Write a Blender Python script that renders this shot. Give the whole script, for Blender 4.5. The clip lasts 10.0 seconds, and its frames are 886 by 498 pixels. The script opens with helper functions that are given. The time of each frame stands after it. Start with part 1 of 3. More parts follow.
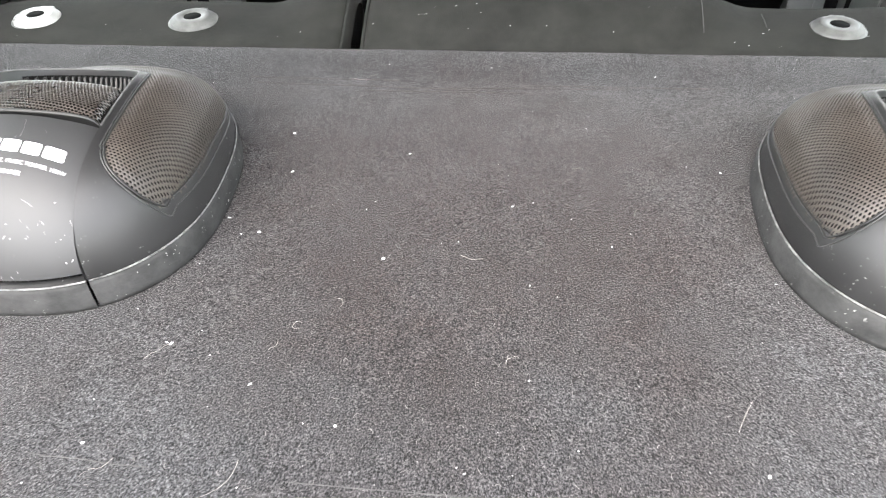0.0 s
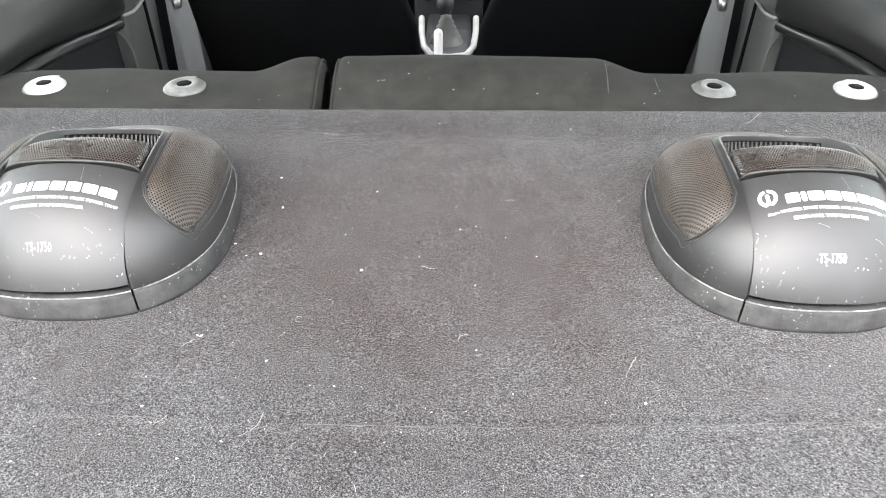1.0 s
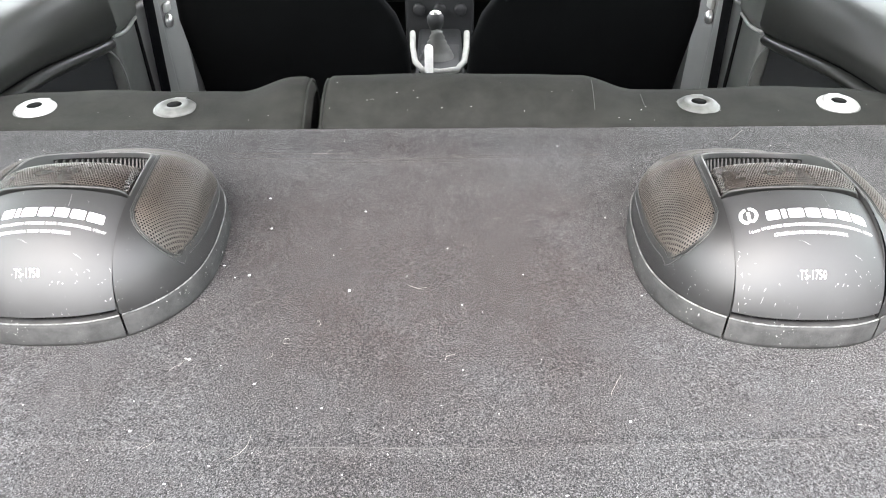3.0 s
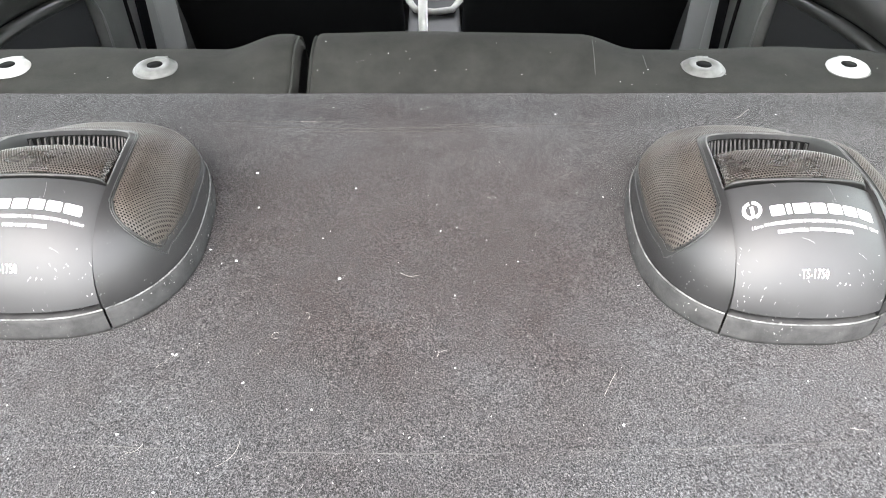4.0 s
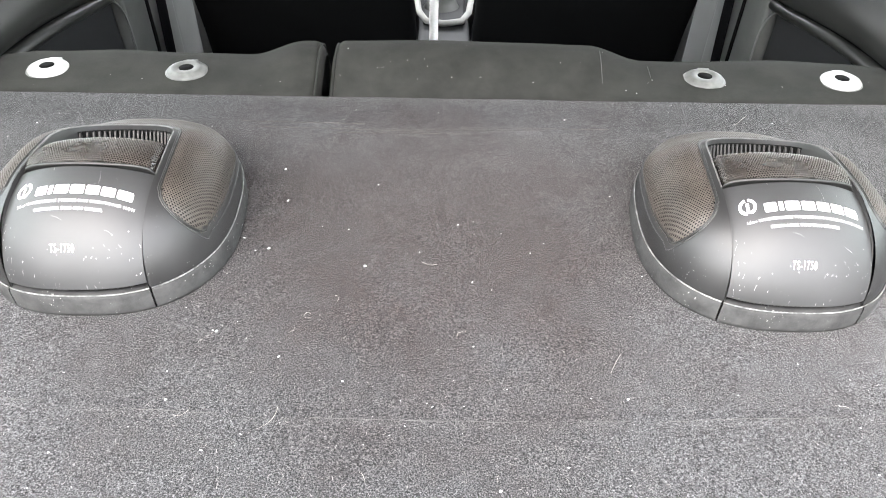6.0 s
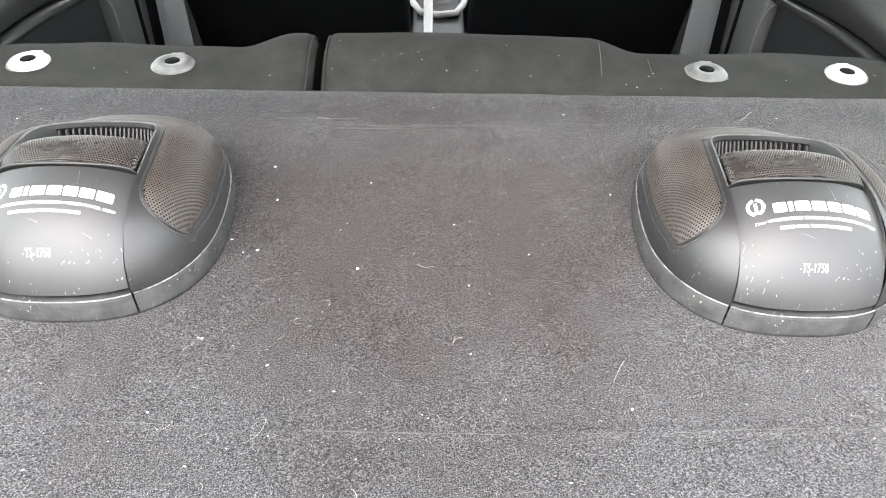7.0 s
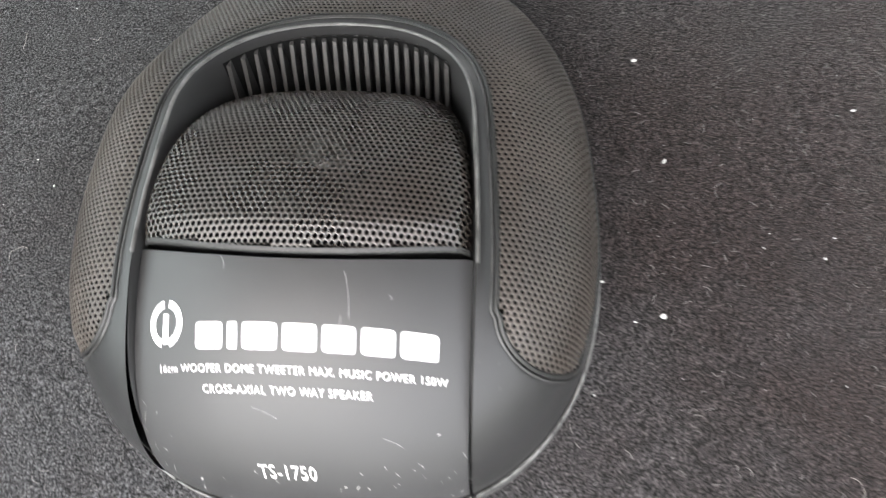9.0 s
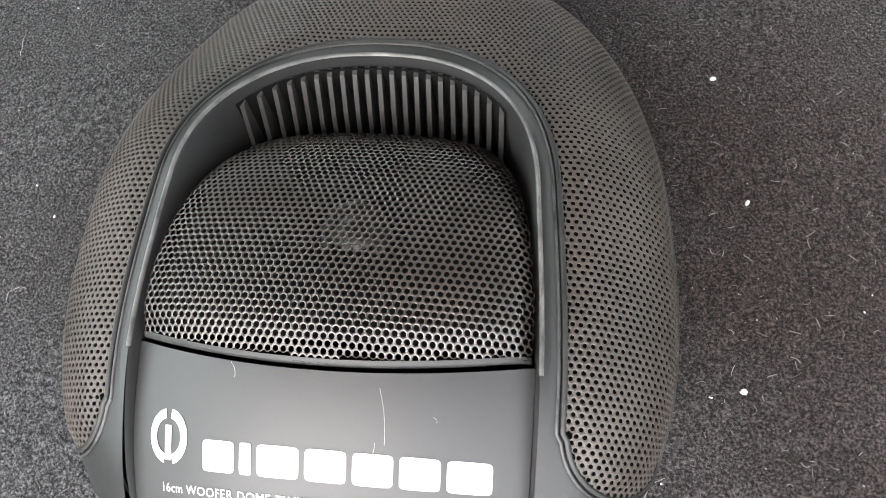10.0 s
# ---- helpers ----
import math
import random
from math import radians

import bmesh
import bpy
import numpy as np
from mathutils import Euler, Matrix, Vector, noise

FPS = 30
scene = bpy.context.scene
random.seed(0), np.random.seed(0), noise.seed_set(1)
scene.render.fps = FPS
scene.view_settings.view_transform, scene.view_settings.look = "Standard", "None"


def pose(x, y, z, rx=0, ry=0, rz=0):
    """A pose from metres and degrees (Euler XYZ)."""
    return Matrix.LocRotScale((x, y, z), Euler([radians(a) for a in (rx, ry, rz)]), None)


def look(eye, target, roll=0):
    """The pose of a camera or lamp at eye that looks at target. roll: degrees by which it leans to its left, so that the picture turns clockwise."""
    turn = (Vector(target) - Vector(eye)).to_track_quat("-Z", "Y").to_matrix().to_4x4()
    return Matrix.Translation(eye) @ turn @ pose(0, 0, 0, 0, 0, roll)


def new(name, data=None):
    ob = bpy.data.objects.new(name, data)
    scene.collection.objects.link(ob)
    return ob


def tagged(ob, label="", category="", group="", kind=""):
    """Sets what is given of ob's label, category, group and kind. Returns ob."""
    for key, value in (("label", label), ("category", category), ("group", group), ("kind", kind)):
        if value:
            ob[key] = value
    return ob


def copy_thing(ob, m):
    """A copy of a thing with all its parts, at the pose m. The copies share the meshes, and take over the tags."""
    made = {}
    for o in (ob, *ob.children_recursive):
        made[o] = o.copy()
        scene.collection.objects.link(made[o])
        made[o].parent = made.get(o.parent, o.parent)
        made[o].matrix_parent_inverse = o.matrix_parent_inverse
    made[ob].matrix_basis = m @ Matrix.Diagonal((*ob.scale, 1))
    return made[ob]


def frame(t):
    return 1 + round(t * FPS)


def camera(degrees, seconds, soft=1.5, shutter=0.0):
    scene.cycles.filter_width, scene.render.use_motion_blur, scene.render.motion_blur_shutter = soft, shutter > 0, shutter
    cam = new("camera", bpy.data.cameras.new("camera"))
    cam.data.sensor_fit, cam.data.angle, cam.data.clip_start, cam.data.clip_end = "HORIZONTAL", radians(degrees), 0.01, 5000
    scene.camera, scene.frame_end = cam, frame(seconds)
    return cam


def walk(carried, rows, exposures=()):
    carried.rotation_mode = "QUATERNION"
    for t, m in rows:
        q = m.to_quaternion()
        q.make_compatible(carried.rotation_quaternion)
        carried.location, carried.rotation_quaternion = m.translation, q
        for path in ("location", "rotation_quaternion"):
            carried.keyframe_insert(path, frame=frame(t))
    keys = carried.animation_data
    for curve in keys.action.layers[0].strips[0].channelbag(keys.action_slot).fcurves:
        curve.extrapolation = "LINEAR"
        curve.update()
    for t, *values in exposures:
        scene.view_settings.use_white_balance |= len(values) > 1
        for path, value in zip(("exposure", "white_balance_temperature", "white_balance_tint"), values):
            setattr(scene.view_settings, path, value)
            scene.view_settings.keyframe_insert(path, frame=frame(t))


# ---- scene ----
cam = camera(66.9, 10.0, soft=1.0, shutter=0.3)
PATH = [
    (0, (0.001, 0.149, 0.301), (-0.156, 1.662, -0.997), -1.6),
    (0.5, (-0.012, 0.08, 0.339), (-0.074, 1.645, -0.906), 0.6),
    (1, (0.0, 0.023, 0.361), (-0.013, 1.641, -0.815), 0.1),
    (1.5, (0.014, 0.003, 0.365), (0.0, 1.646, -0.775), -1.0),
    (2, (0.003, -0.004, 0.368), (-0.042, 1.659, -0.743), -0.8),
    (3.3, (0.009, 0.056, 0.373), (0.014, 1.66, -0.823), -0.3),
    (3.5, (0.008, 0.078, 0.386), (-0.008, 1.644, -0.857), -0.3),
    (4, (0.01, 0.067, 0.398), (0.024, 1.578, -0.912), 0.2),
    (4.5, (-0.01, 0.043, 0.408), (0.003, 1.539, -0.918), 1.5),
    (5, (0.0, 0.028, 0.415), (0.037, 1.552, -0.88), 1.4),
    (5.5, (-0.004, 0.018, 0.415), (0.023, 1.549, -0.871), 1.0),
    (5.7, (-0.008, 0.015, 0.416), (0.001, 1.552, -0.864), 1.1),
    (6.8, (-0.006, 0.044, 0.403), (0.035, 1.556, -0.906), 1.6),
    (7, (-0.008, 0.044, 0.405), (0.022, 1.561, -0.898), 1.4),
    (7.5, (-0.067, 0.078, 0.397), (-0.121, 1.503, -1.005), 1.3),
    (7.8, (-0.119, 0.151, 0.371), (-0.284, 1.415, -1.17), -1.1),
    (8, (-0.163, 0.247, 0.358), (-0.257, 1.326, -1.323), 1.1),
    (8.2, (-0.179, 0.303, 0.35), (-0.331, 1.276, -1.391), -4.1),
    (8.5, (-0.197, 0.369, 0.329), (-0.31, 1.213, -1.481), -4.9),
    (8.7, (-0.217, 0.395, 0.316), (-0.333, 1.202, -1.51), -6.0),
    (9, (-0.243, 0.427, 0.295), (-0.411, 1.133, -1.568), -10.2),
    (9.2, (-0.254, 0.453, 0.286), (-0.451, 1.104, -1.595), -13.9),
    (9.5, (-0.255, 0.471, 0.277), (-0.472, 1.072, -1.618), -16.4),
    (10, (-0.257, 0.479, 0.272), (-0.491, 1.051, -1.631), -17.7),
]
walk(cam, [(t, look(eye, target, roll)) for t, eye, target, roll in PATH],
     [(0, 3.5), (0.8, 3.65), (7.0, 3.7), (7.5, 3.6), (8.0, 3.4), (8.6, 3.1), (9.3, 2.95), (10, 3.1)])

# ---- world, light ----
world = bpy.data.worlds.new("overcast_day")
scene.world = world
world.use_nodes = True
wn, wl = world.node_tree.nodes, world.node_tree.links
sky = wn.new("ShaderNodeTexSky")
sky.sky_type, sky.sun_disc = "NISHITA", False
sky.sun_elevation, sky.sun_rotation = radians(52), radians(200)
sky.air_density, sky.dust_density, sky.ozone_density = 1.0, 3.0, 1.0
cloud = wn.new("ShaderNodeMix")
cloud.data_type = "RGBA"
cloud.inputs[0].default_value = 0.75
cloud.inputs[7].default_value = (6.15, 6.05, 6.05, 1)  # even white cloud
wl.new(sky.outputs[0], cloud.inputs[6])
wl.new(cloud.outputs[2], wn["Background"].inputs[0])
wn["Background"].inputs[1].default_value = 0.15
sun = new("sun", bpy.data.lights.new("sun", "SUN"))
sun.data.energy, sun.data.angle, sun.data.color = 0.5, radians(70), (1.0, 0.985, 0.96)
sun.matrix_world = look((-2.2, -3.0, 4.2), (0, 0, 0))


# ---- materials ----
def material(name):
    m = bpy.data.materials.new(name)
    m.use_nodes = True
    return m, m.node_tree.nodes, m.node_tree.links, m.node_tree.nodes["Principled BSDF"]


def noise_node(n, l, coord, scale, detail=4.0, rough=0.6):
    t = n.new("ShaderNodeTexNoise")
    t.inputs["Scale"].default_value, t.inputs["Detail"].default_value, t.inputs["Roughness"].default_value = scale, detail, rough
    l.new(coord, t.inputs["Vector"])
    return t


def ramp_node(n, l, fac, stops):
    r = n.new("ShaderNodeValToRGB")
    while len(r.color_ramp.elements) < len(stops):
        r.color_ramp.elements.new(0.5)
    for e, (p, c) in zip(r.color_ramp.elements, stops):
        e.position, e.color = p, (*c, 1)
    l.new(fac, r.inputs[0])
    return r


def mix_node(n, l, mode, fac, a, b):
    x = n.new("ShaderNodeMix")
    x.data_type, x.blend_type = "RGBA", mode
    if isinstance(fac, float):
        x.inputs[0].default_value = fac
    else:
        l.new(fac, x.inputs[0])
    for sock, v in ((x.inputs[6], a), (x.inputs[7], b)):
        if isinstance(v, tuple):
            sock.default_value = (*v, 1)
        else:
            l.new(v, sock)
    return x.outputs[2]


def grey(v):
    return (v, v, v)


def plain(name, colour, rough, metal=0.0, grain=900.0, bump=0.05, vary=0.25, blotch=14.0, scuff=0.0, scuff_colour=(0.55, 0.55, 0.53), gloss=0.5, worn_below=0.0):
    """A moulded or woven surface: blotches, fine grain in the bump, and where asked pale scuff marks."""
    m, n, l, p = material(name)
    co = n.new("ShaderNodeTexCoord").outputs["Object"]
    big = noise_node(n, l, co, blotch, 5)
    dark, light = tuple(c * (1 - vary) for c in colour), tuple(c * (1 + vary) for c in colour)
    col = ramp_node(n, l, big.outputs[0], [(0.3, dark), (0.7, light)]).outputs[0]
    if scuff:
        sp = n.new("ShaderNodeMapping")
        sp.inputs["Scale"].default_value = (1.0, 0.45, 0.6)
        sp.inputs["Rotation"].default_value = (0.3, 0.2, 0.7)
        l.new(co, sp.inputs[0])
        fine = noise_node(n, l, sp.outputs[0], 560, 2, 0.5)
        zone = noise_node(n, l, co, 32, 3, 0.6)
        a = ramp_node(n, l, fine.outputs[0], [(0.675, grey(0)), (0.70, grey(1))]).outputs[0]
        b = ramp_node(n, l, zone.outputs[0], [(0.50, grey(0)), (0.62, grey(scuff))]).outputs[0]
        mask = mix_node(n, l, "MULTIPLY", 1.0, a, b)
        if worn_below:
            sep = n.new("ShaderNodeSeparateXYZ")
            l.new(co, sep.inputs[0])
            reach = ramp_node(n, l, sep.outputs[2], [(worn_below, grey(1.0)), (worn_below + 0.022, grey(0.06))]).outputs[0]
            mask = mix_node(n, l, "MULTIPLY", 1.0, mask, reach)
        col = mix_node(n, l, "MIX", mask, col, scuff_colour)
    l.new(col, p.inputs["Base Color"])
    r = ramp_node(n, l, big.outputs[0], [(0.25, grey(max(0.05, rough - 0.07))), (0.75, grey(min(1, rough + 0.07)))])
    l.new(r.outputs[0], p.inputs["Roughness"])
    p.inputs["Metallic"].default_value, p.inputs["Specular IOR Level"].default_value = metal, gloss
    g = noise_node(n, l, co, grain, 3)
    b = n.new("ShaderNodeBump")
    b.inputs["Strength"].default_value, b.inputs["Distance"].default_value = bump, 0.0006
    l.new(g.outputs[0], b.inputs["Height"])
    l.new(b.outputs[0], p.inputs["Normal"])
    return m


def carpet_material():
    m, n, l, p = material("needle_felt_carpet")
    co = n.new("ShaderNodeTexCoord").outputs["Object"]
    fibre = noise_node(n, l, co, 900, 3, 0.74)
    tuft = noise_node(n, l, co, 330, 3, 0.65)
    patch = noise_node(n, l, co, 7.5, 5, 0.6)
    wide = noise_node(n, l, co, 2.1, 3, 0.5)
    base = ramp_node(n, l, fibre.outputs[0], [(0.36, (0.006, 0.0059, 0.0063)), (0.45, (0.020, 0.0198, 0.0207)), (0.54, (0.052, 0.0515, 0.0533)), (0.66, (0.120, 0.1190, 0.1225))]).outputs[0]
    tone = ramp_node(n, l, tuft.outputs[0], [(0.33, grey(0.70)), (0.67, grey(1.28))]).outputs[0]
    base = mix_node(n, l, "MULTIPLY", 1.0, base, tone)
    clump = noise_node(n, l, co, 105, 2, 0.5)
    base = mix_node(n, l, "MULTIPLY", 1.0, base, ramp_node(n, l, clump.outputs[0], [(0.35, grey(0.92)), (0.65, grey(1.08))]).outputs[0])
    # brown middle of the shelf, darkened further to stand in for shade
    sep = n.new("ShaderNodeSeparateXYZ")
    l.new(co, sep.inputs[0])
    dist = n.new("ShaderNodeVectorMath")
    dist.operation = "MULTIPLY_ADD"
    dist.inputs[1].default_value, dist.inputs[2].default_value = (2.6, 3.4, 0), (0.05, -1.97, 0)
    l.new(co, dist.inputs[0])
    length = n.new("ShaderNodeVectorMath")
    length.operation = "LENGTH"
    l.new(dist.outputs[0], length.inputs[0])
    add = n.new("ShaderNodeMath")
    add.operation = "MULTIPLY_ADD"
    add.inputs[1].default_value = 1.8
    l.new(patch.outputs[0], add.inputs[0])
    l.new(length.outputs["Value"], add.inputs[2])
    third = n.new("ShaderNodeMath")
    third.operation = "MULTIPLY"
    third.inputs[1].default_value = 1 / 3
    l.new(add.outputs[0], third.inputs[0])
    mid_mask = ramp_node(n, l, third.outputs[0], [(0.40, grey(1.0)), (0.68, grey(0.0))]).outputs[0]
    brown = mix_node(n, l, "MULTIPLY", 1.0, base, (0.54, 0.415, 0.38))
    base = mix_node(n, l, "MIX", mid_mask, base, brown)
    dust = ramp_node(n, l, wide.outputs[0], [(0.35, grey(0.88)), (0.65, grey(1.14))]).outputs[0]
    base = mix_node(n, l, "MULTIPLY", 1.0, base, dust)
    fleck = noise_node(n, l, co, 700, 1, 0.5)
    f = ramp_node(n, l, fleck.outputs[0], [(0.77, grey(0)), (0.80, grey(0.6))]).outputs[0]
    base = mix_node(n, l, "MIX", f, base, (0.34, 0.33, 0.33))
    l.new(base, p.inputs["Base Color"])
    p.inputs["Roughness"].default_value = 0.95
    p.inputs["Specular IOR Level"].default_value = 0.15
    p.inputs["Sheen Roughness"].default_value = 0.38
    nap = ramp_node(n, l, fibre.outputs[0], [(0.36, grey(0.05)), (0.66, grey(0.42))])
    l.new(nap.outputs[0], p.inputs["Sheen Weight"])
    b = n.new("ShaderNodeBump")
    b.inputs["Strength"].default_value, b.inputs["Distance"].default_value = 0.85, 0.0012
    l.new(fibre.outputs[0], b.inputs["Height"])
    l.new(b.outputs[0], p.inputs["Normal"])
    return m


def glass_material():
    m, n, l, p = material("window_glass")
    n.remove(p)
    tr, gl, mx = n.new("ShaderNodeBsdfTransparent"), n.new("ShaderNodeBsdfGlossy"), n.new("ShaderNodeMixShader")
    tr.inputs[0].default_value = (0.86, 0.9, 0.88, 1)
    gl.inputs["Roughness"].default_value = 0.02
    mx.inputs[0].default_value = 0.06
    l.new(tr.outputs[0], mx.inputs[1]), l.new(gl.outputs[0], mx.inputs[2])
    l.new(mx.outputs[0], n["Material Output"].inputs[0])
    return m


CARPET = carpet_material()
SHELL = plain("satin_black_plastic", (0.015, 0.0149, 0.015), 0.42, grain=2600, bump=0.12, vary=0.25, gloss=0.52, scuff=0.3, worn_below=0.034)
PANEL = plain("satin_black_panel", (0.026, 0.026, 0.0266), 0.52, grain=2600, bump=0.10, vary=0.2, gloss=0.62, scuff=0.12, worn_below=0.034)
RING = plain("worn_black_rubber", (0.032, 0.032, 0.0315), 0.80, grain=500, bump=0.5, vary=0.5, blotch=70, scuff=0.6, gloss=0.3)
EDGE = plain("scuffed_edge_plastic", (0.14, 0.14, 0.137), 0.55, grain=500, bump=0.2, vary=0.85, blotch=160)
CAVITY = plain("shaded_cavity_black", (0.004, 0.004, 0.004), 0.8, gloss=0.15)
WELL = plain("dark_well_plastic", (0.024, 0.024, 0.024), 0.36)
FIN = plain("dusty_black_fin", (0.030, 0.029, 0.028), 0.5, blotch=90, gloss=0.4)
GRILLE = plain("dusty_perforated_metal", (0.030, 0.0235, 0.0195), 0.28, grain=1500, bump=0.08, vary=0.4, blotch=22, gloss=0.9, scuff=0.1)
DUSTY = plain("brown_dusted_grille", (0.042, 0.0345, 0.0290), 0.46, grain=1500, bump=0.1, vary=0.4, blotch=26, gloss=0.55, scuff=0.12)
HOLE_SHADE = plain("hole_shade_black", (0.006, 0.006, 0.006), 0.9, gloss=0.05)
HEM = plain("gap_black", (0.012, 0.012, 0.0115), 0.5, vary=0.5, blotch=120)
RUBBED = plain("rubbed_black_edge", (0.032, 0.0315, 0.031), 0.42, vary=0.7, blotch=140)
LIP = plain("rubbed_lip", (0.10, 0.098, 0.095), 0.35, vary=0.6, blotch=110)
SCUFF = plain("pale_scuff", (0.36, 0.36, 0.35), 0.7, vary=0.35, blotch=300)
INK = plain("white_print", (0.80, 0.80, 0.79), 0.6, vary=0.06, blotch=200, bump=0.0)
TWEETER = plain("tweeter_dome_foil", (0.022, 0.022, 0.021), 0.3, metal=0.3)
FABRIC = plain("grey_seat_fabric", (0.027, 0.0265, 0.0238), 0.93, grain=700, bump=0.8, vary=0.3, blotch=22, gloss=0.2)
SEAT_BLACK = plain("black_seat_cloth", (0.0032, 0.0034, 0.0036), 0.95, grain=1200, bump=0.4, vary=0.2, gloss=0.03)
PIPING = plain("dark_piping", (0.030, 0.031, 0.028), 0.9, gloss=0.2)
THREAD = plain("grey_thread", (0.085, 0.083, 0.081), 0.9, vary=0.5, blotch=30)
BEZEL = plain("pale_grey_plastic", (0.42, 0.42, 0.40), 0.3, grain=900, vary=0.08, bump=0.08, blotch=60)
BEZEL_DARK = plain("shaded_grey_plastic", (0.12, 0.12, 0.113), 0.38, grain=900, vary=0.3, bump=0.08, blotch=70)
HOLE = plain("black_and_shade", (0.004, 0.004, 0.004), 0.8, gloss=0.1)
DOOR = plain("dark_door_vinyl", (0.025, 0.0257, 0.0235), 0.36, grain=500, bump=0.3, vary=0.15)
DOOR_END = plain("grey_door_end", (0.10, 0.103, 0.096), 0.5, grain=500, bump=0.2)
DOOR_SOFT = plain("door_insert_cloth", (0.012, 0.0125, 0.0135), 0.9, grain=900, bump=0.4)
TRIM = plain("grey_pillar_trim", (0.15, 0.153, 0.148), 0.5, grain=500, bump=0.15, vary=0.12)
SILL = plain("pale_sill_plastic", (0.34, 0.345, 0.32), 0.5, vary=0.2, blotch=30)
BELT = plain("black_webbing", (0.0035, 0.0035, 0.004), 0.9, grain=600, gloss=0.05)
LINER = plain("unseen_dark_headliner", (0.07, 0.07, 0.067), 0.95, grain=700, bump=0.3, vary=0.06)
STEEL = plain("bright_steel", (0.62, 0.62, 0.60), 0.3, metal=0.9)
LEVER = plain("window_lit_lever", (0.85, 0.85, 0.82), 0.5, vary=0.08)
DASH = plain("dark_dashboard", (0.013, 0.014, 0.015), 0.6)
PAINT = plain("grey_car_paint", (0.10, 0.10, 0.105), 0.3, metal=0.3)
GLASS = glass_material()
GRASS = plain("short_grass", (0.075, 0.11, 0.035), 0.95, grain=60, bump=0.8, vary=0.5, blotch=1.6)
CONCRETE = plain("worn_asphalt", (0.13, 0.13, 0.127), 0.9, grain=120, bump=0.4, vary=0.15, blotch=2.5)
CREASE = plain("worn_felt_crease", (0.06, 0.058, 0.057), 0.9, vary=0.6, blotch=60)
SCRATCH = plain("flattened_felt", (0.085, 0.074, 0.070), 0.8, vary=0.6, blotch=140)
LINT = plain("white_lint", (0.55, 0.545, 0.53), 0.9, vary=0.25, blotch=60)
FIBRE, fn, fl, fp = material("felt_fibre")
fg = fn.new("ShaderNodeNewGeometry")
fl.new(ramp_node(fn, fl, fg.outputs["Random Per Island"], [(0.0, (0.004, 0.004, 0.004)), (0.5, (0.014, 0.013, 0.013)), (0.84, (0.050, 0.047, 0.0465)), (1.0, (0.20, 0.19, 0.187))]).outputs[0], fp.inputs["Base Color"])
fp.inputs["Roughness"].default_value, fp.inputs["Specular IOR Level"].default_value = 0.9, 0.15
HAIR = plain("pale_fibre", (0.30, 0.28, 0.26), 0.7, vary=0.3, blotch=50)


# ---- mesh helpers ----
def part(name, data, mat, parent=None, label="", smooth=True):
    """Links (verts, faces) or a bmesh as one mesh object under parent."""
    me = bpy.data.meshes.new(name)
    if isinstance(data, bmesh.types.BMesh):
        bmesh.ops.recalc_face_normals(data, faces=data.faces[:])
        data.to_mesh(me)
        data.free()
    else:
        me.from_pydata([tuple(map(float, v)) for v in data[0]], [], [tuple(map(int, f)) for f in data[1]])
        me.update()
    me.materials.append(mat)
    if smooth:
        me.polygons.foreach_set("use_smooth", [True] * len(me.polygons))
    ob = new(name, me)
    ob.parent = parent
    return tagged(ob, label)


def thing(name, label, category, group="", kind=""):
    return tagged(new(name), label, category, group, kind)


def grid(rows):
    """Verts and faces of a sheet from rows of points, all rows of one length."""
    k = len(rows[0])
    verts = [p for r in rows for p in r]
    faces = [(i * k + j, i * k + j + 1, (i + 1) * k + j + 1, (i + 1) * k + j) for i in range(len(rows) - 1) for j in range(k - 1)]
    return verts, faces


def box(size, bevel=0.004, at=(0, 0, 0), segments=2):
    bm = bmesh.new()
    bmesh.ops.create_cube(bm, size=1, matrix=Matrix.Translation(at) @ Matrix.Diagonal((*size, 1)))
    if bevel:
        bmesh.ops.bevel(bm, geom=bm.edges[:], offset=bevel, segments=segments, affect="EDGES", profile=0.6)
    return bm


def lathe(profile, steps=40, sx=1.0, sy=1.0):
    """A turned body from (radius, height) pairs, closed at radius 0."""
    rows = [[(r * math.cos(2 * math.pi * i / steps) * sx, r * math.sin(2 * math.pi * i / steps) * sy, z) for i in range(steps + 1)] for r, z in profile]
    bm = bmesh.new()
    v, f = grid(rows)
    bv = [bm.verts.new(p) for p in v]
    for q in f:
        bm.faces.new([bv[i] for i in q])
    bmesh.ops.remove_doubles(bm, verts=bm.verts[:], dist=1e-6)
    return bm


def tube(points, radius, sides=6):
    """A thin round rod along points."""
    rows, pts = [], [Vector(p) for p in points]
    for i, p in enumerate(pts):
        d = (pts[min(i + 1, len(pts) - 1)] - pts[max(i - 1, 0)]).normalized()
        a = d.cross(Vector((0.13, 0.21, 0.97))).normalized()
        b = d.cross(a)
        rows.append([p + radius * (a * math.cos(2 * math.pi * k / sides) + b * math.sin(2 * math.pi * k / sides)) for k in range(sides + 1)])
    return grid(rows)


def smoothstep(a, b, x):
    t = min(1.0, max(0.0, (x - a) / (b - a)))
    return t * t * (3 - 2 * t)


# ---- parcel shelf ----
SHELF_BACK, SHELF_FRONT = 0.02, 0.807


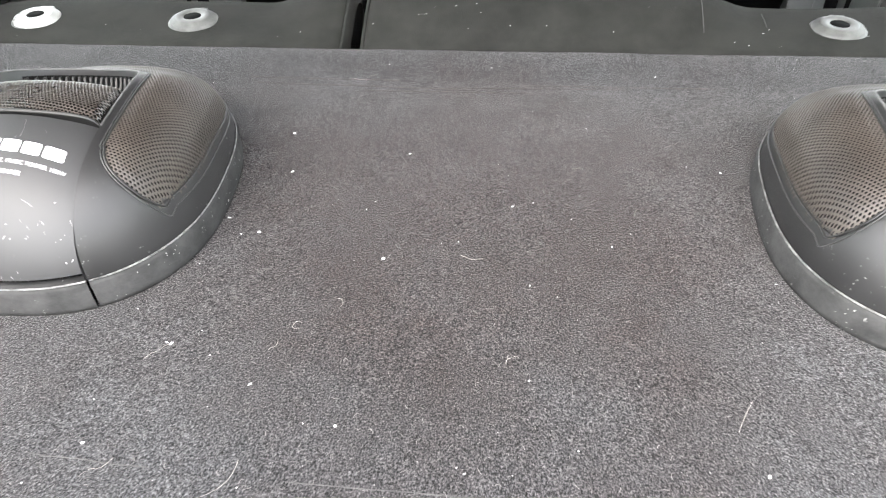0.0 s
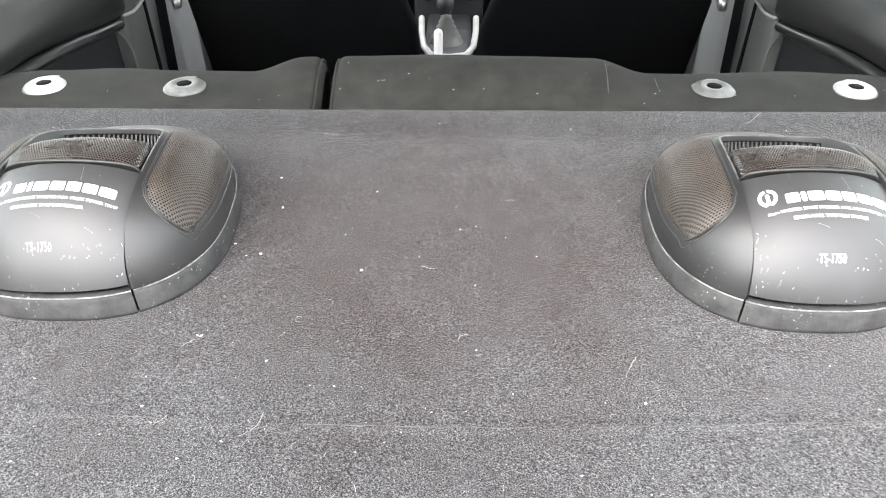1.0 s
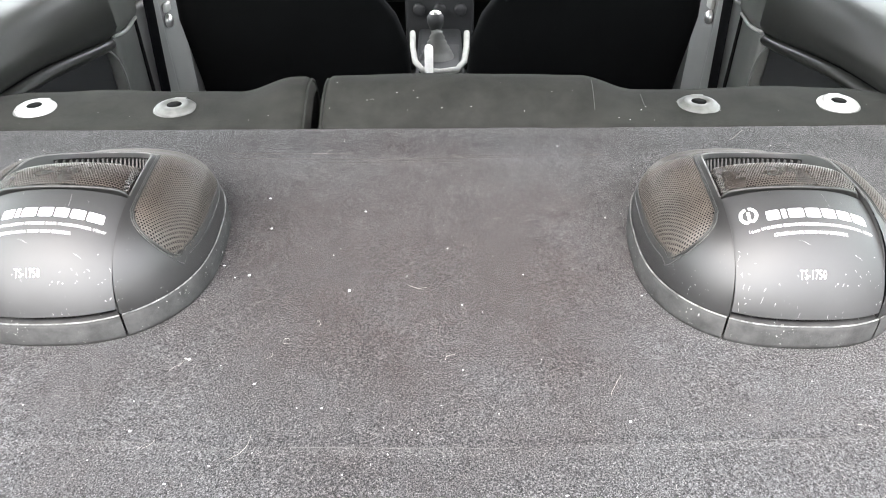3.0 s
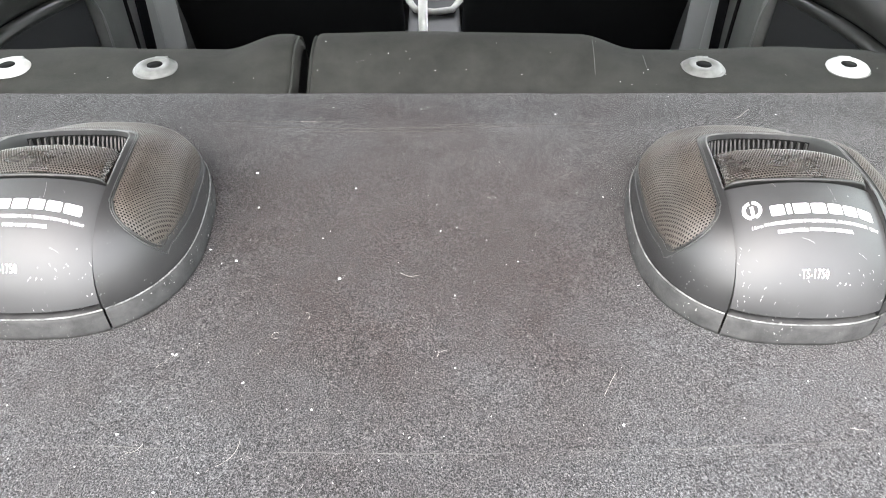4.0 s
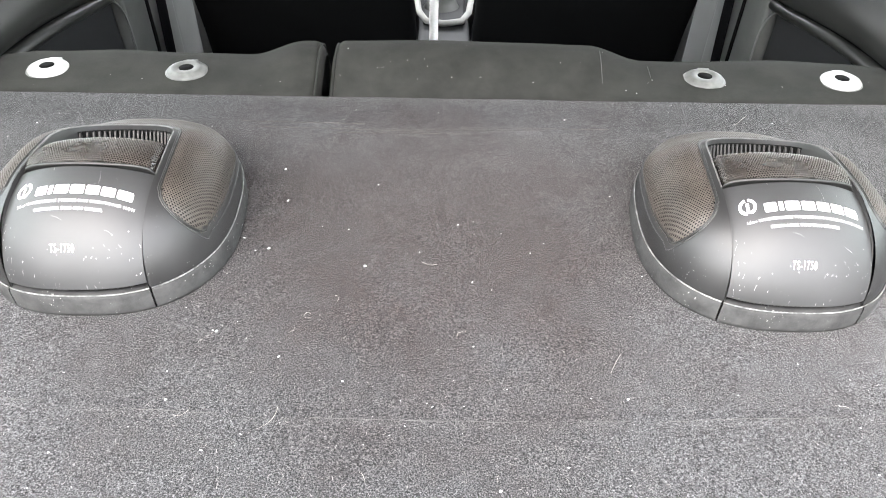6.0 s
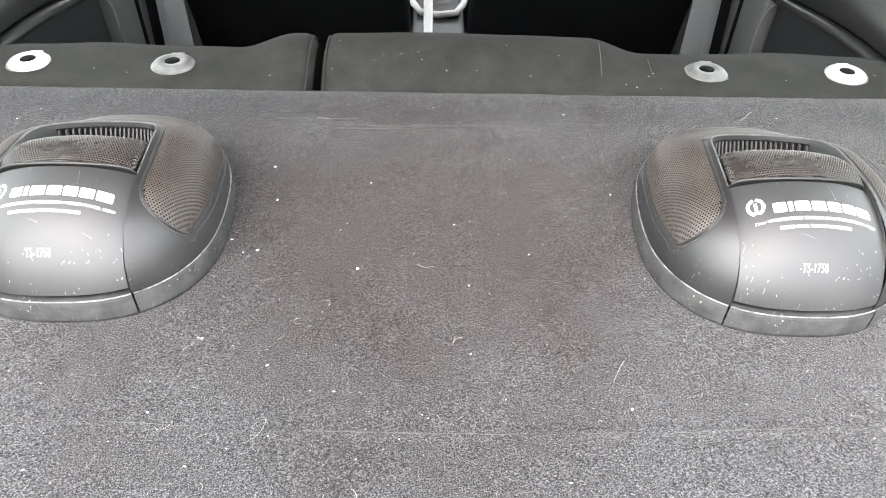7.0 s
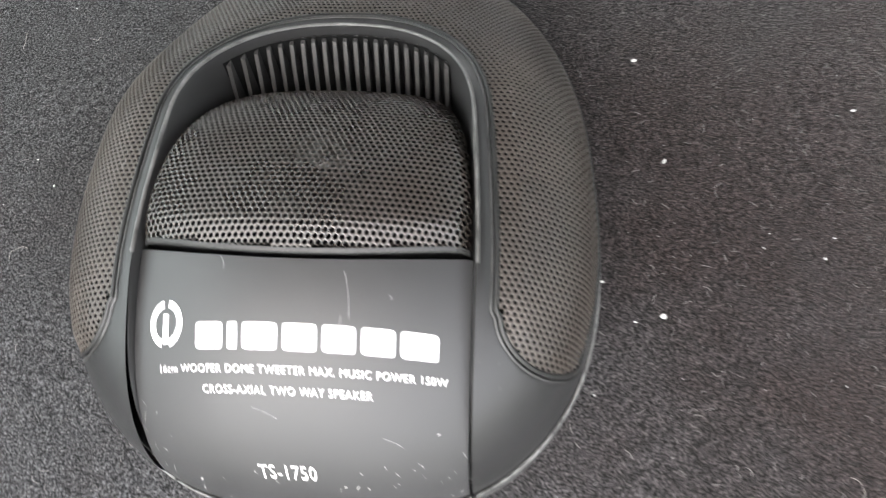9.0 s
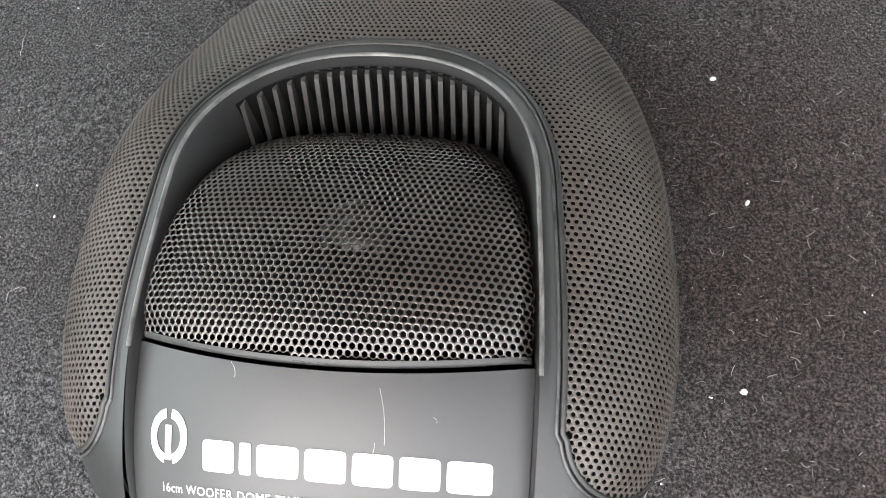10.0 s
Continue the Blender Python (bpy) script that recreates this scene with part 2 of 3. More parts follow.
def shelf_height(x, y):
    """The felt sheet: a flat tray whose border rolls up towards the seats and the sides."""
    cx, hx, r = -0.027, 0.575, 0.07
    qx, qy = abs(x - cx) - (hx - r), (y + 0.4) - (1.155 - r)
    d = math.hypot(max(qx, 0), max(qy, 0)) + min(max(qx, qy), 0) - r
    z = 0.0075 * smoothstep(-0.02, 0.065, d)
    z -= 0.0012 * math.exp(-((y - 0.3175 - 0.12 * (x - 0.02) ** 2) / 0.004) ** 2)
    z += 0.0010 * noise.noise((x * 9, y * 9, 1.7)) + 0.0005 * noise.noise((x * 30, y * 30, 4.2))
    return z


def shelf():
    root = thing("parcel_shelf", "dark grey needle-felt covered parcel shelf dotted with lint", "parcel shelf")
    nx, ny = 320, 210
    ys = [SHELF_BACK + (SHELF_FRONT - SHELF_BACK) * j / ny for j in range(ny + 1)]
    rows = [[(-0.655 + 1.31 * i / nx, y, shelf_height(-0.655 + 1.31 * i / nx, y)) for i in range(nx + 1)] for y in ys]
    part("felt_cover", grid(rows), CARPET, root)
    part("board", box((1.30, SHELF_FRONT - SHELF_BACK - 0.012, 0.018), 0.002, (0, (SHELF_BACK + SHELF_FRONT) / 2 - 0.004, -0.0165)), DASH, root, "dark fibreboard core")
    for fx0, fx1 in ((-0.42, -0.31), (-0.24, -0.17), (-0.10, -0.005), (-0.03, 0.06), (0.10, 0.135), (0.165, 0.30), (0.33, 0.44)):
        fold = []
        for i in range(16):
            x = fx0 + (fx1 - fx0) * i / 15
            y = 0.3175 + 0.12 * (x - 0.02) ** 2 + 0.0012 * noise.noise((x * 40, fx0 * 9, 0))
            fold.append((x, y, shelf_height(x, y) + 0.0003))
        part("fold_line", tube(fold, 0.00028, 5), CREASE, root, "pale worn crease line")
    for sx0, sx1, sy, dy in ((-0.25, -0.10, 0.752, -0.003), (-0.24, -0.02, 0.741, -0.008), (-0.05, 0.12, 0.737, 0.004), (0.02, 0.20, 0.744, 0.002), (-0.13, 0.03, 0.728, 0.002)):
        pts = [(sx0 + (sx1 - sx0) * i / 24, sy + dy * i / 24 + 0.0006 * noise.noise((i * 0.4, sy * 90, 0)), 0.0) for i in range(25)]
        part("scratch", tube([(x, y, shelf_height(x, y) + 0.0002) for x, y, _ in pts], 0.00038, 4), SCRATCH, root, "pale scratch in the felt")
    return root


shelf()


# ---- loudspeaker ----
A, B, B_REAR, N, Z0, H_SHELL, H_POD = 0.1102, 0.1325, 0.1190, 2.6, 0.022, 0.0725, 0.0720
U_HALF, U_TOP, G_HALF, G_TOP, RHO_OUT = 0.0582, 0.0520, 0.0648, 0.0612, 0.968
TIP_X, TIP_Y, TIP_R = 0.0822, -0.067, 0.0162


def taper(y):
    """The casing narrows a little towards its back."""
    return 1 - 0.095 * smoothstep(-0.09, 0.10, y)


def squeeze(y):
    """The arch round the tweeter narrows more than the casing."""
    return 1 - 0.10 * smoothstep(-0.06, 0.055, y)


def rho(x, y):
    return (abs(x / (A * taper(y))) ** N + abs(y / (B if y < 0 else B_REAR)) ** N) ** (1 / N)


def dome(x, y, h):
    """The rounded casing, which falls away towards its back."""
    h -= 0.026 * smoothstep(0.0, 0.085, y)
    return Z0 + h * math.sqrt(max(0.0, 1 - min(1.0, rho(x, y)) ** 4.0))


def outline(angle, k=1.0):
    c, s = math.cos(angle), math.sin(angle)
    y = k * (B if s < 0 else B_REAR) * math.copysign(abs(s) ** (2 / N), s)
    return k * A * taper(y) * math.copysign(abs(c) ** (2 / N), c), y


def arch(t, half, top, foot):
    """A point of an upturned U: t from 0 at its left foot to 1 at its right foot."""
    leg = 0.30
    if t < leg:
        y = foot * (1 - t / leg)
        return -half * squeeze(y), y
    if t > 1 - leg:
        y = foot * (1 - (1 - t) / leg)
        return half * squeeze(y), y
    a = math.pi * (1 - (t - leg) / (1 - 2 * leg))
    c, s = math.cos(a), math.sin(a)
    y = top * abs(s) ** (2 / 2.3)
    return half * squeeze(y) * math.copysign(abs(c) ** (2 / 2.3), c), y


def arch_measure(x, y, half, top):
    """Over 1 outside the U of that size."""
    x = x / squeeze(y)
    return abs(x) / half if y <= 0 else ((abs(x) / half) ** 2.3 + (y / top) ** 2.3) ** (1 / 2.3)


def grille_depth(x, y):
    """How far a place lies inside the horseshoe-shaped grille field."""
    d = min((arch_measure(x, y, G_HALF, G_TOP) - 1) * G_TOP, (RHO_OUT - rho(x, y)) * A)
    if y < TIP_Y:
        d = min(d, TIP_R - math.hypot(abs(x) - TIP_X, y - TIP_Y))
    return d


def pod_height(x, y):
    k = math.sqrt(max(0.0, 1 - min(1.0, rho(x, y)) ** 3.1))
    return Z0 + H_POD * k + 0.0088 * (1 - (x / 0.058) ** 2) * k * k


T_FRONT, T_DEEP, T_HALF, T_X = -0.049, 0.0770, 0.0558, 0.0


def tweeter_lip(x):
    """The front edge of the tweeter hood bows forward between its corners."""
    return T_FRONT - 0.0060 * (1 - min(1.0, abs(x - T_X) / T_HALF) ** 2)


def tweeter_measure(x, y):
    return ((abs(x - T_X) / (T_HALF * squeeze(y) ** 0.7)) ** 5.0 + (max(0.0, y - T_FRONT) / T_DEEP) ** 2.9) ** 0.3


def tweeter_height(x, y):
    v = max(0.0, min(1.1, (y - tweeter_lip(x)) / (T_DEEP + T_FRONT - tweeter_lip(x))))
    u = x / 0.058
    z = 0.1018 + 0.0024 * smoothstep(0.0, 0.12, v) + 0.014 * v - 0.049 * v ** 2.2 - 0.0085 * u ** 2 - 0.0045 * u ** 8
    return z - 0.004 * smoothstep(0.90, 1.04, tweeter_measure(x, y))


def skin(x, y, off):
    """A point pushed off the casing along its normal; the horseshoe grille swells away from its hem."""
    e = 0.0006
    x1, y1 = x * 0.999, y * 0.999
    n = Vector((dome(x1 - e, y1, H_SHELL) - dome(x1 + e, y1, H_SHELL), dome(x1, y1 - e, H_SHELL) - dome(x1, y1 + e, H_SHELL), 2 * e)).normalized()
    return Vector((x, y, dome(x, y, H_SHELL))) + n * (off + 0.0015 * smoothstep(0.0, 0.008, grille_depth(x, y)))


def perforated(inside, place, pitch, hole, depth):
    """Sheet metal of hexagonal cells, each with a round hole, laid by place(x, y, drop) wherever inside(x, y) holds."""
    verts, faces, k = [], [], 12
    hexr = pitch / math.sqrt(3)
    ring = []
    for i in range(k):
        a = 2 * math.pi * i / k + math.pi / 6
        r = hexr if i % 2 == 0 else hexr * math.cos(math.pi / 6)
        ring.append((r * math.cos(a), r * math.sin(a), hole * math.cos(a), hole * math.sin(a)))
    rows, cols = int(0.30 / (pitch * 0.866)), int(0.26 / pitch)
    for j in range(-rows // 2, rows // 2):
        for i in range(-cols // 2, cols // 2):
            cx, cy = (i + 0.5 * (j % 2)) * pitch, j * pitch * 0.866
            if not inside(cx, cy):
                continue
            b = len(verts)
            verts += [place(cx + ox, cy + oy, 0.0) for ox, oy, _, _ in ring]
            verts += [place(cx + ix, cy + iy, 0.00012) for _, _, ix, iy in ring]
            verts += [place(cx + ix, cy + iy, depth) for _, _, ix, iy in ring]
            for q in range(k):
                w = (q + 1) % k
                faces.append((b + q, b + w, b + k + w, b + k + q))
                faces.append((b + k + q, b + k + w, b + 2 * k + w, b + 2 * k + q))
    return verts, faces


def printed(body, size, x, y, height, stretch=1.0, lift=0.00025):
    """Lettering laid on a height field, centred at x, y. Returns verts and faces."""
    cu = bpy.data.curves.new("print", "FONT")
    cu.body, cu.size, cu.align_x, cu.align_y, cu.resolution_u, cu.space_character = body, size, "CENTER", "CENTER", 3, 1.08
    ob = new("print", cu)
    bpy.context.view_layer.update()
    me = bpy.data.meshes.new_from_object(ob.evaluated_get(bpy.context.evaluated_depsgraph_get()))
    verts = [(x + v.co.x * stretch, y + v.co.y, 0) for v in me.vertices]
    faces = [tuple(p.vertices) for p in me.polygons]
    bpy.data.objects.remove(ob)
    bpy.data.meshes.remove(me), bpy.data.curves.remove(cu)
    return [(a, b, height(a, b) + lift) for a, b, _ in verts], faces


def block(x0, x1, y0, y1, height, slant=0.0, lift=0.00025, n=6):
    rows = []
    for j in range(n + 1):
        y = y0 + (y1 - y0) * j / n
        rows.append([(x0 + (x1 - x0) * i / n + slant * (y - y0), y, height(x0 + (x1 - x0) * i / n, y) + lift) for i in range(n + 1)])
    return grid(rows)


def slab(x0, x1, y0, y1, height, lift=0.00025):
    """A plain slab of print with softened corners."""
    cx, cy, hx, hy = (x0 + x1) / 2, (y0 + y1) / 2, (x1 - x0) / 2, (y1 - y0) / 2
    rows = []
    for k in (0.0, 0.5, 1.0):
        row = []
        for i in range(41):
            c, s = math.cos(2 * math.pi * i / 40), math.sin(2 * math.pi * i / 40)
            x, y = cx + k * hx * math.copysign(abs(c) ** 0.25, c), cy + k * hy * math.copysign(abs(s) ** 0.25, s)
            row.append((x, y, height(x, y) + lift))
        rows.append(row)
    return grid(rows)


def loudspeaker():
    root = thing("loudspeaker", "scuffed black plastic shelf loudspeaker with perforated metal grilles", "speaker", "speakers on the parcel shelf")
    # angle at which the outline meets the front panel's seam
    seam = math.acos((U_HALF / A) ** (N / 2))
    start, stop = math.pi + seam, -seam  # left seam, over the back, right seam
    foot = outline(start)[1]

    # shell shoulders and back, with a shallow bed for the grille
    rows, ns, nt = [], 220, 60
    for j in range(nt + 1):
        t = 1 - (1 - j / nt) ** 2
        row = []
        for i in range(ns + 1):
            s = i / ns
            ux, uy = arch(s, U_HALF, U_TOP, foot)
            ox, oy = outline(start + (stop - start) * (s + 0.06 * math.sin(4 * math.pi * s) / 2))
            x, y = ux + (ox - ux) * t, uy + (oy - uy) * t
            z = dome(x, y, H_SHELL) - 0.0045 * smoothstep(-0.0004, 0.0016, grille_depth(x, y))
            z += 0.0012 * smoothstep(1.09, 1.04, arch_measure(x, y, U_HALF, U_TOP)) * smoothstep(-0.08, -0.05, y)
            row.append((x, y, z))
        rows.append(row)
    shell = part("shell", grid(rows), SHELL, root)

    # rubber plinth: a front piece under the panel and a piece round the rest
    def plinth(a, b, name, lab):
        n = 80
        prof = [(0.985, 0.0), (1.016, 0.0003), (1.020, 0.004), (1.018, 0.0185), (1.012, 0.0212), (0.985, 0.0222), (0.95, 0.0215)]
        r = [[(*outline(a + (b - a) * i / n, k), z) for i in range(n + 1)] for k, z in prof]
        p = part(name, grid(r), RING, root, lab)
        lip = [(*outline(a + (b - a) * i / n, 1.009), 0.0222 + 0.0002 * noise.noise((i * 0.4, a, 3))) for i in range(n + 1)]
        part("worn_edge", tube(lip, 0.0006, 6), EDGE, p, "pale rubbed edge")
        return p

    g = 0.008
    plinth(start + g, 2 * math.pi + stop - g, "front_plinth", "worn grey rubber front plinth")
    plinth(start - g, stop + g, "plinth", "worn grey rubber plinth")

    # front panel
    rows, n = [], 48
    for j in range(n + 1):
        v = j / n
        row = []
        for i in range(n + 1):
            x = -0.0569 + 0.1138 * i / n
            yf = -B * (1 - abs(x / A) ** N) ** (1 / N) + 0.0003
            yb = tweeter_lip(x) - 0.0018
            y = yf + (yb - yf) * v ** 1.7
            row.append((x, y, pod_height(x, y)))
        rows.append(row)
    v, f = grid(rows)
    rim = [j * (n + 1) for j in range(n + 1)] + [n * (n + 1) + i for i in range(1, n + 1)] + [j * (n + 1) + n for j in range(n - 1, -1, -1)]
    b = len(v)
    v = v + [(v[i][0], v[i][1], max(0.012, v[i][2] - 0.012)) for i in rim]
    f = f + [(rim[i], rim[i + 1], b + i + 1, b + i) for i in range(len(rim) - 1)]
    bm = bmesh.new()
    bv = [bm.verts.new(p) for p in v]
    for q in f:
        bm.faces.new([bv[i] for i in q])
    panel = part("front_panel", bm, PANEL, root)
    panel.data.set_sharp_from_angle(angle=radians(50))

    # printing on the panel: emblem, wordmark as plain blocks, ratings
    ex, ey, er = -0.0428, -0.0765, 0.0066
    for a, b2 in ((100, 255), (-75, 80)):
        rr = [[(ex + r * math.cos(radians(a + (b2 - a) * i / 24)), ey + 1.12 * r * math.sin(radians(a + (b2 - a) * i / 24)), 0) for i in range(25)] for r in (er * 0.66, er)]
        part("emblem", grid([[(x, y, pod_height(x, y) + 0.00025) for x, y, _ in r] for r in rr]), INK, panel, "white printed emblem arc", False)
    part("emblem", block(ex - 0.0011, ex + 0.0011, ey - 0.0062, ey + 0.003, pod_height), INK, panel, "white printed emblem bar", False)
    x = -0.0310
    for w in (0.0096, 0.0034, 0.0116, 0.0110, 0.0105, 0.0105, 0.0118):
        part("wordmark_block", slab(x, x + w, -0.0845, -0.0764, pod_height), INK, panel, "white printed block", False)
        x += w + 0.0016
    part("rating_line", printed("16cm WOOFER DOME TWEETER MAX. MUSIC POWER 150W", 0.0034, 0.0022, -0.0902, pod_height, 0.98), INK, panel, "white printed rating line", False)
    part("rating_line", printed("CROSS-AXIAL TWO WAY SPEAKER", 0.0034, -0.001, -0.0962, pod_height, 0.98), INK, panel, "white printed rating line", False)
    part("model_mark", printed("TS-1750", 0.0058, -0.003, -0.1198, pod_height, 0.95), INK, panel, "white printed model mark", False)

    for x0, y0, x1, y1 in ((0.017, -0.060, 0.019, -0.074), (0.0165, -0.0735, 0.0145, -0.079), (-0.024, -0.056, -0.0225, -0.060), (0.031, -0.066, 0.0318, -0.0675), (-0.012, -0.101, -0.004, -0.104), (0.030, -0.108, 0.036, -0.110)):
        pts = [(x0 + (x1 - x0) * i / 8 + 0.0006 * math.sin(i * 0.4), y0 + (y1 - y0) * i / 8) for i in range(9)]
        part("scratch", tube([(x, y, pod_height(x, y) + 0.00001) for x, y in pts], 0.00006, 4), SCUFF, panel, "pale hairline scratch")
    wear = random.Random(3)
    vs, fs = [], []
    for k in range(48):
        x = wear.uniform(-0.055, 0.055) if k < 36 else wear.choice((-1, -1, 1)) * wear.uniform(0.040, 0.056)
        edge_y = -B * (1 - abs(x / A) ** N) ** (1 / N)
        y = edge_y + (wear.expovariate(300) if k < 20 else wear.gauss(0.0115, 0.0022) if k < 36 else wear.uniform(0.001, 0.028))
        w, h, tilt = wear.uniform(0.00015, 0.0007), wear.uniform(0.0001, 0.00028), wear.uniform(-2.5, 2.5)
        b = len(vs)
        for u, q in ((-w, -h), (w, -h * 0.4), (w * 0.8, h), (-w * 0.6, h * 0.7)):
            px, py = x + u, max(y + q + tilt * u, -B * (1 - abs((x + u) / A) ** N) ** (1 / N) + 0.0004)
            vs.append((px, py, pod_height(px, py) + 0.00022))
        fs.append((b, b + 1, b + 2, b + 3))
    part("scuff_marks", (vs, fs), SCUFF, panel, "pale scuff marks along the lower edge", False)["kind"] = "stuff"

    # inner cavity: wall below the arch, floor, fins
    rows = []
    for k, ky, z, drop in ((1.0, 1.0, 0, 0.0), (0.985, 0.985, 0, 0.0015), (0.925, 0.955, 1, 0.057), (0.84, 0.86, 1, 0.046), (0.5, 0.5, 1, 0.044)):
        row = []
        for i in range(121):
            ux, uy = arch(i / 120, U_HALF * k, U_TOP * ky, foot * 0.96)
            top = dome(*arch(i / 120, U_HALF, U_TOP, foot), H_SHELL) + 0.0012 * smoothstep(-0.08, -0.05, uy)
            zz = drop if z else top - drop
            row.append((ux, uy, min(zz, top - 0.003) if z else zz))
        rows.append(row)
    part("well_wall", grid(rows[:3]), WELL, root)
    rim = [arch(0.17 + 0.66 * i / 120, U_HALF * 1.004, U_TOP * 1.004, foot) for i in range(121)]
    part("arch_rim", tube([(x, y, dome(x, y, H_SHELL) + 0.0010 + 0.0001 * noise.noise((x * 300, y * 300, 0))) for x, y in rim], 0.0007, 6), LIP, shell, "rubbed rim of the tweeter arch")
    # near-black colour deepens the shade of the well and its floor
    part("well_bottom", grid(rows[2:]), CAVITY, root, "recessed tweeter well, blackened for the shade inside")
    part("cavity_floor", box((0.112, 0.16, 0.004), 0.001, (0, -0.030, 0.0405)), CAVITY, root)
    def fin_back(x):
        return U_TOP * 0.968 * (1 - abs(x / (U_HALF * 0.90)) ** 2.3) ** (1 / 2.3)

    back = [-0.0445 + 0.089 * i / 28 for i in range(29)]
    # black sheet stands in for the shade between the fins
    part("fin_shade", grid([[(x, fin_back(x) - 0.0012 - 0.004 * k, dome(x, fin_back(x), H_SHELL) - 0.0035 - 0.022 * k) for x in back] for k in (0, 1)]), CAVITY, root, "black sheet standing in for the shade behind the fins")
    for i in range(21):
        x = -0.0430 + 0.086 * i / 20
        yb = fin_back(x)
        zt = dome(x, yb, H_SHELL) - 0.0042
        w = 0.0008
        pts = [(yb, zt), (yb - 0.003, zt - 0.0005), (yb - 0.012, 0.062), (yb - 0.024, 0.044), (yb, 0.044)]
        vs = [(x - w, y, z) for y, z in pts] + [(x + w, y, z) for y, z in pts]
        fs = [(0, 1, 2, 3, 4), (9, 8, 7, 6, 5)] + [(k, k + 5, (k + 1) % 5 + 5, (k + 1) % 5) for k in range(5)]
        part("fin", (vs, fs), FIN, root, "", False)

    # tweeter: domed grille with closed sides over a small foil dome
    tg = part("tweeter_grille", perforated(lambda x, y: y > tweeter_lip(x) + 0.0009 and tweeter_measure(x, y) < 1.0, lambda x, y, d: (x, y, tweeter_height(x, y) - d), 0.00215, 0.00080, 0.0004), GRILLE, root, "dusty perforated domed tweeter grille", False)
    edge = []
    for i in range(100):
        a = math.pi * (1 - i / 99)
        c, s = math.cos(a), math.sin(a)
        y = T_FRONT + (T_DEEP + 0.0004) * abs(s) ** (2 / 2.9)
        edge.append((T_X + (T_HALF * squeeze(y) ** 0.7 + 0.0004) * math.copysign(abs(c) ** (2 / 5.0), c), y))
    rows = [[(x, y, tweeter_height(x, y) - 0.0001) for x, y in edge], [(x, y, tweeter_height(x, y) - 0.006) for x, y in edge], [(x, y, 0.046) for x, y in edge]]
    part("tweeter_side", grid(rows), GRILLE, tg)
    front = [(x, tweeter_lip(x) - 0.0002) for x in [T_X - T_HALF + 2 * T_HALF * i / 40 for i in range(41)]]
    part("tweeter_front_edge", grid([[(x, y + 0.0012, tweeter_height(x, y + 0.0012) + 0.0001) for x, y in front], [(x, y, tweeter_height(x, y) - 0.0001) for x, y in front], [(x, y - 0.0005, tweeter_height(x, y) - 0.0012) for x, y in front], [(x, y + 0.001, tweeter_height(x, y) - 0.0026) for x, y in front], [(x, y + 0.003, 0.05) for x, y in front]]), HEM, tg)
    rows = []
    for j in range(13):
        row = []
        for i in range(31):
            u = -1 + i / 15
            y = T_FRONT + 0.001 + (T_DEEP - 0.004) * j / 12 * (1 - abs(u) ** 5) ** 0.345
            x = T_X + (T_HALF - 0.001) * squeeze(y) ** 0.7 * u
            row.append((x, y, tweeter_height(x, y) - 0.006))
        rows.append(row)
    # black sheet gives the tweeter's holes their shade
    part("tweeter_back", grid(rows), HOLE_SHADE, tg, "black sheet that darkens the grille holes")
    d = part("tweeter_dome", lathe([(0, 0.004), (0.003, 0.0036), (0.0055, 0.002), (0.0062, 0.0012), (0.0075, 0.002), (0.0095, 0.002), (0.0098, 0)], 28), TWEETER, tg)
    d.location = (0.005, -0.018, tweeter_height(0.005, -0.018) - 0.0066)

    # horseshoe grille with its hem
    hg = part("horseshoe_grille", perforated(lambda x, y: grille_depth(x, y) > 0.0002, lambda x, y, d: skin(x, y, 0.0005 - d), 0.0021, 0.00064, 0.0004), DUSTY, root, "dusty perforated horseshoe-shaped grille", False)
    # added black layer, so that the horseshoe's holes read as shaded
    sheet_v, sheet_f, step = [], [], 0.0025
    for i in range(-46, 46):
        for j in range(-54, 54):
            if grille_depth((i + 0.5) * step, (j + 0.5) * step) > 0.0004:
                b = len(sheet_v)
                sheet_v += [skin(x, y, -0.0016) for x, y in ((i * step, j * step), ((i + 1) * step, j * step), ((i + 1) * step, (j + 1) * step), (i * step, (j + 1) * step))]
                sheet_f.append((b, b + 1, b + 2, b + 3))
    part("grille_backing", (sheet_v, sheet_f), HOLE_SHADE, hg, "black sheet that darkens the grille holes")
    loop = []
    for i in range(161):  # inner side, left tip to right tip
        loop.append(arch(i / 160, G_HALF, G_TOP, TIP_Y))
    for i in range(1, 24):  # right tip
        a = math.pi + (math.pi - 0.35) * i / 24
        loop.append((TIP_X + TIP_R * math.cos(a), TIP_Y + TIP_R * math.sin(a)))
    b0 = math.asin(min(1, (abs(TIP_Y) / (RHO_OUT * B))) ** (N / 2))
    for i in range(161):  # outer side, right to left over the back
        loop.append(outline(-b0 + (math.pi + 2 * b0) * i / 160, RHO_OUT))
    for i in range(1, 24):  # left tip
        a = math.pi + 0.35 + (math.pi - 0.35) * i / 24
        loop.append((-TIP_X + TIP_R * math.cos(a), TIP_Y + TIP_R * math.sin(a)))
    loop.append(loop[0])
    # near-black tube stands in for the shaded gap round the grille
    part("grille_hem", tube([(x, y, dome(x, y, H_SHELL) + 0.0003) for x, y in loop], 0.00085, 6), HEM, hg, "thin dark hem standing in for the shaded gap")
    # raised lip of the shell just outside the hem
    lip = []
    for i in range(len(loop) - 1):
        (x0, y0), (x1, y1) = loop[i - 1 if i else len(loop) - 2], loop[i + 1]
        d = math.hypot(x1 - x0, y1 - y0) or 1.0
        nx, ny = (y1 - y0) / d, (x0 - x1) / d
        x, y = loop[i]
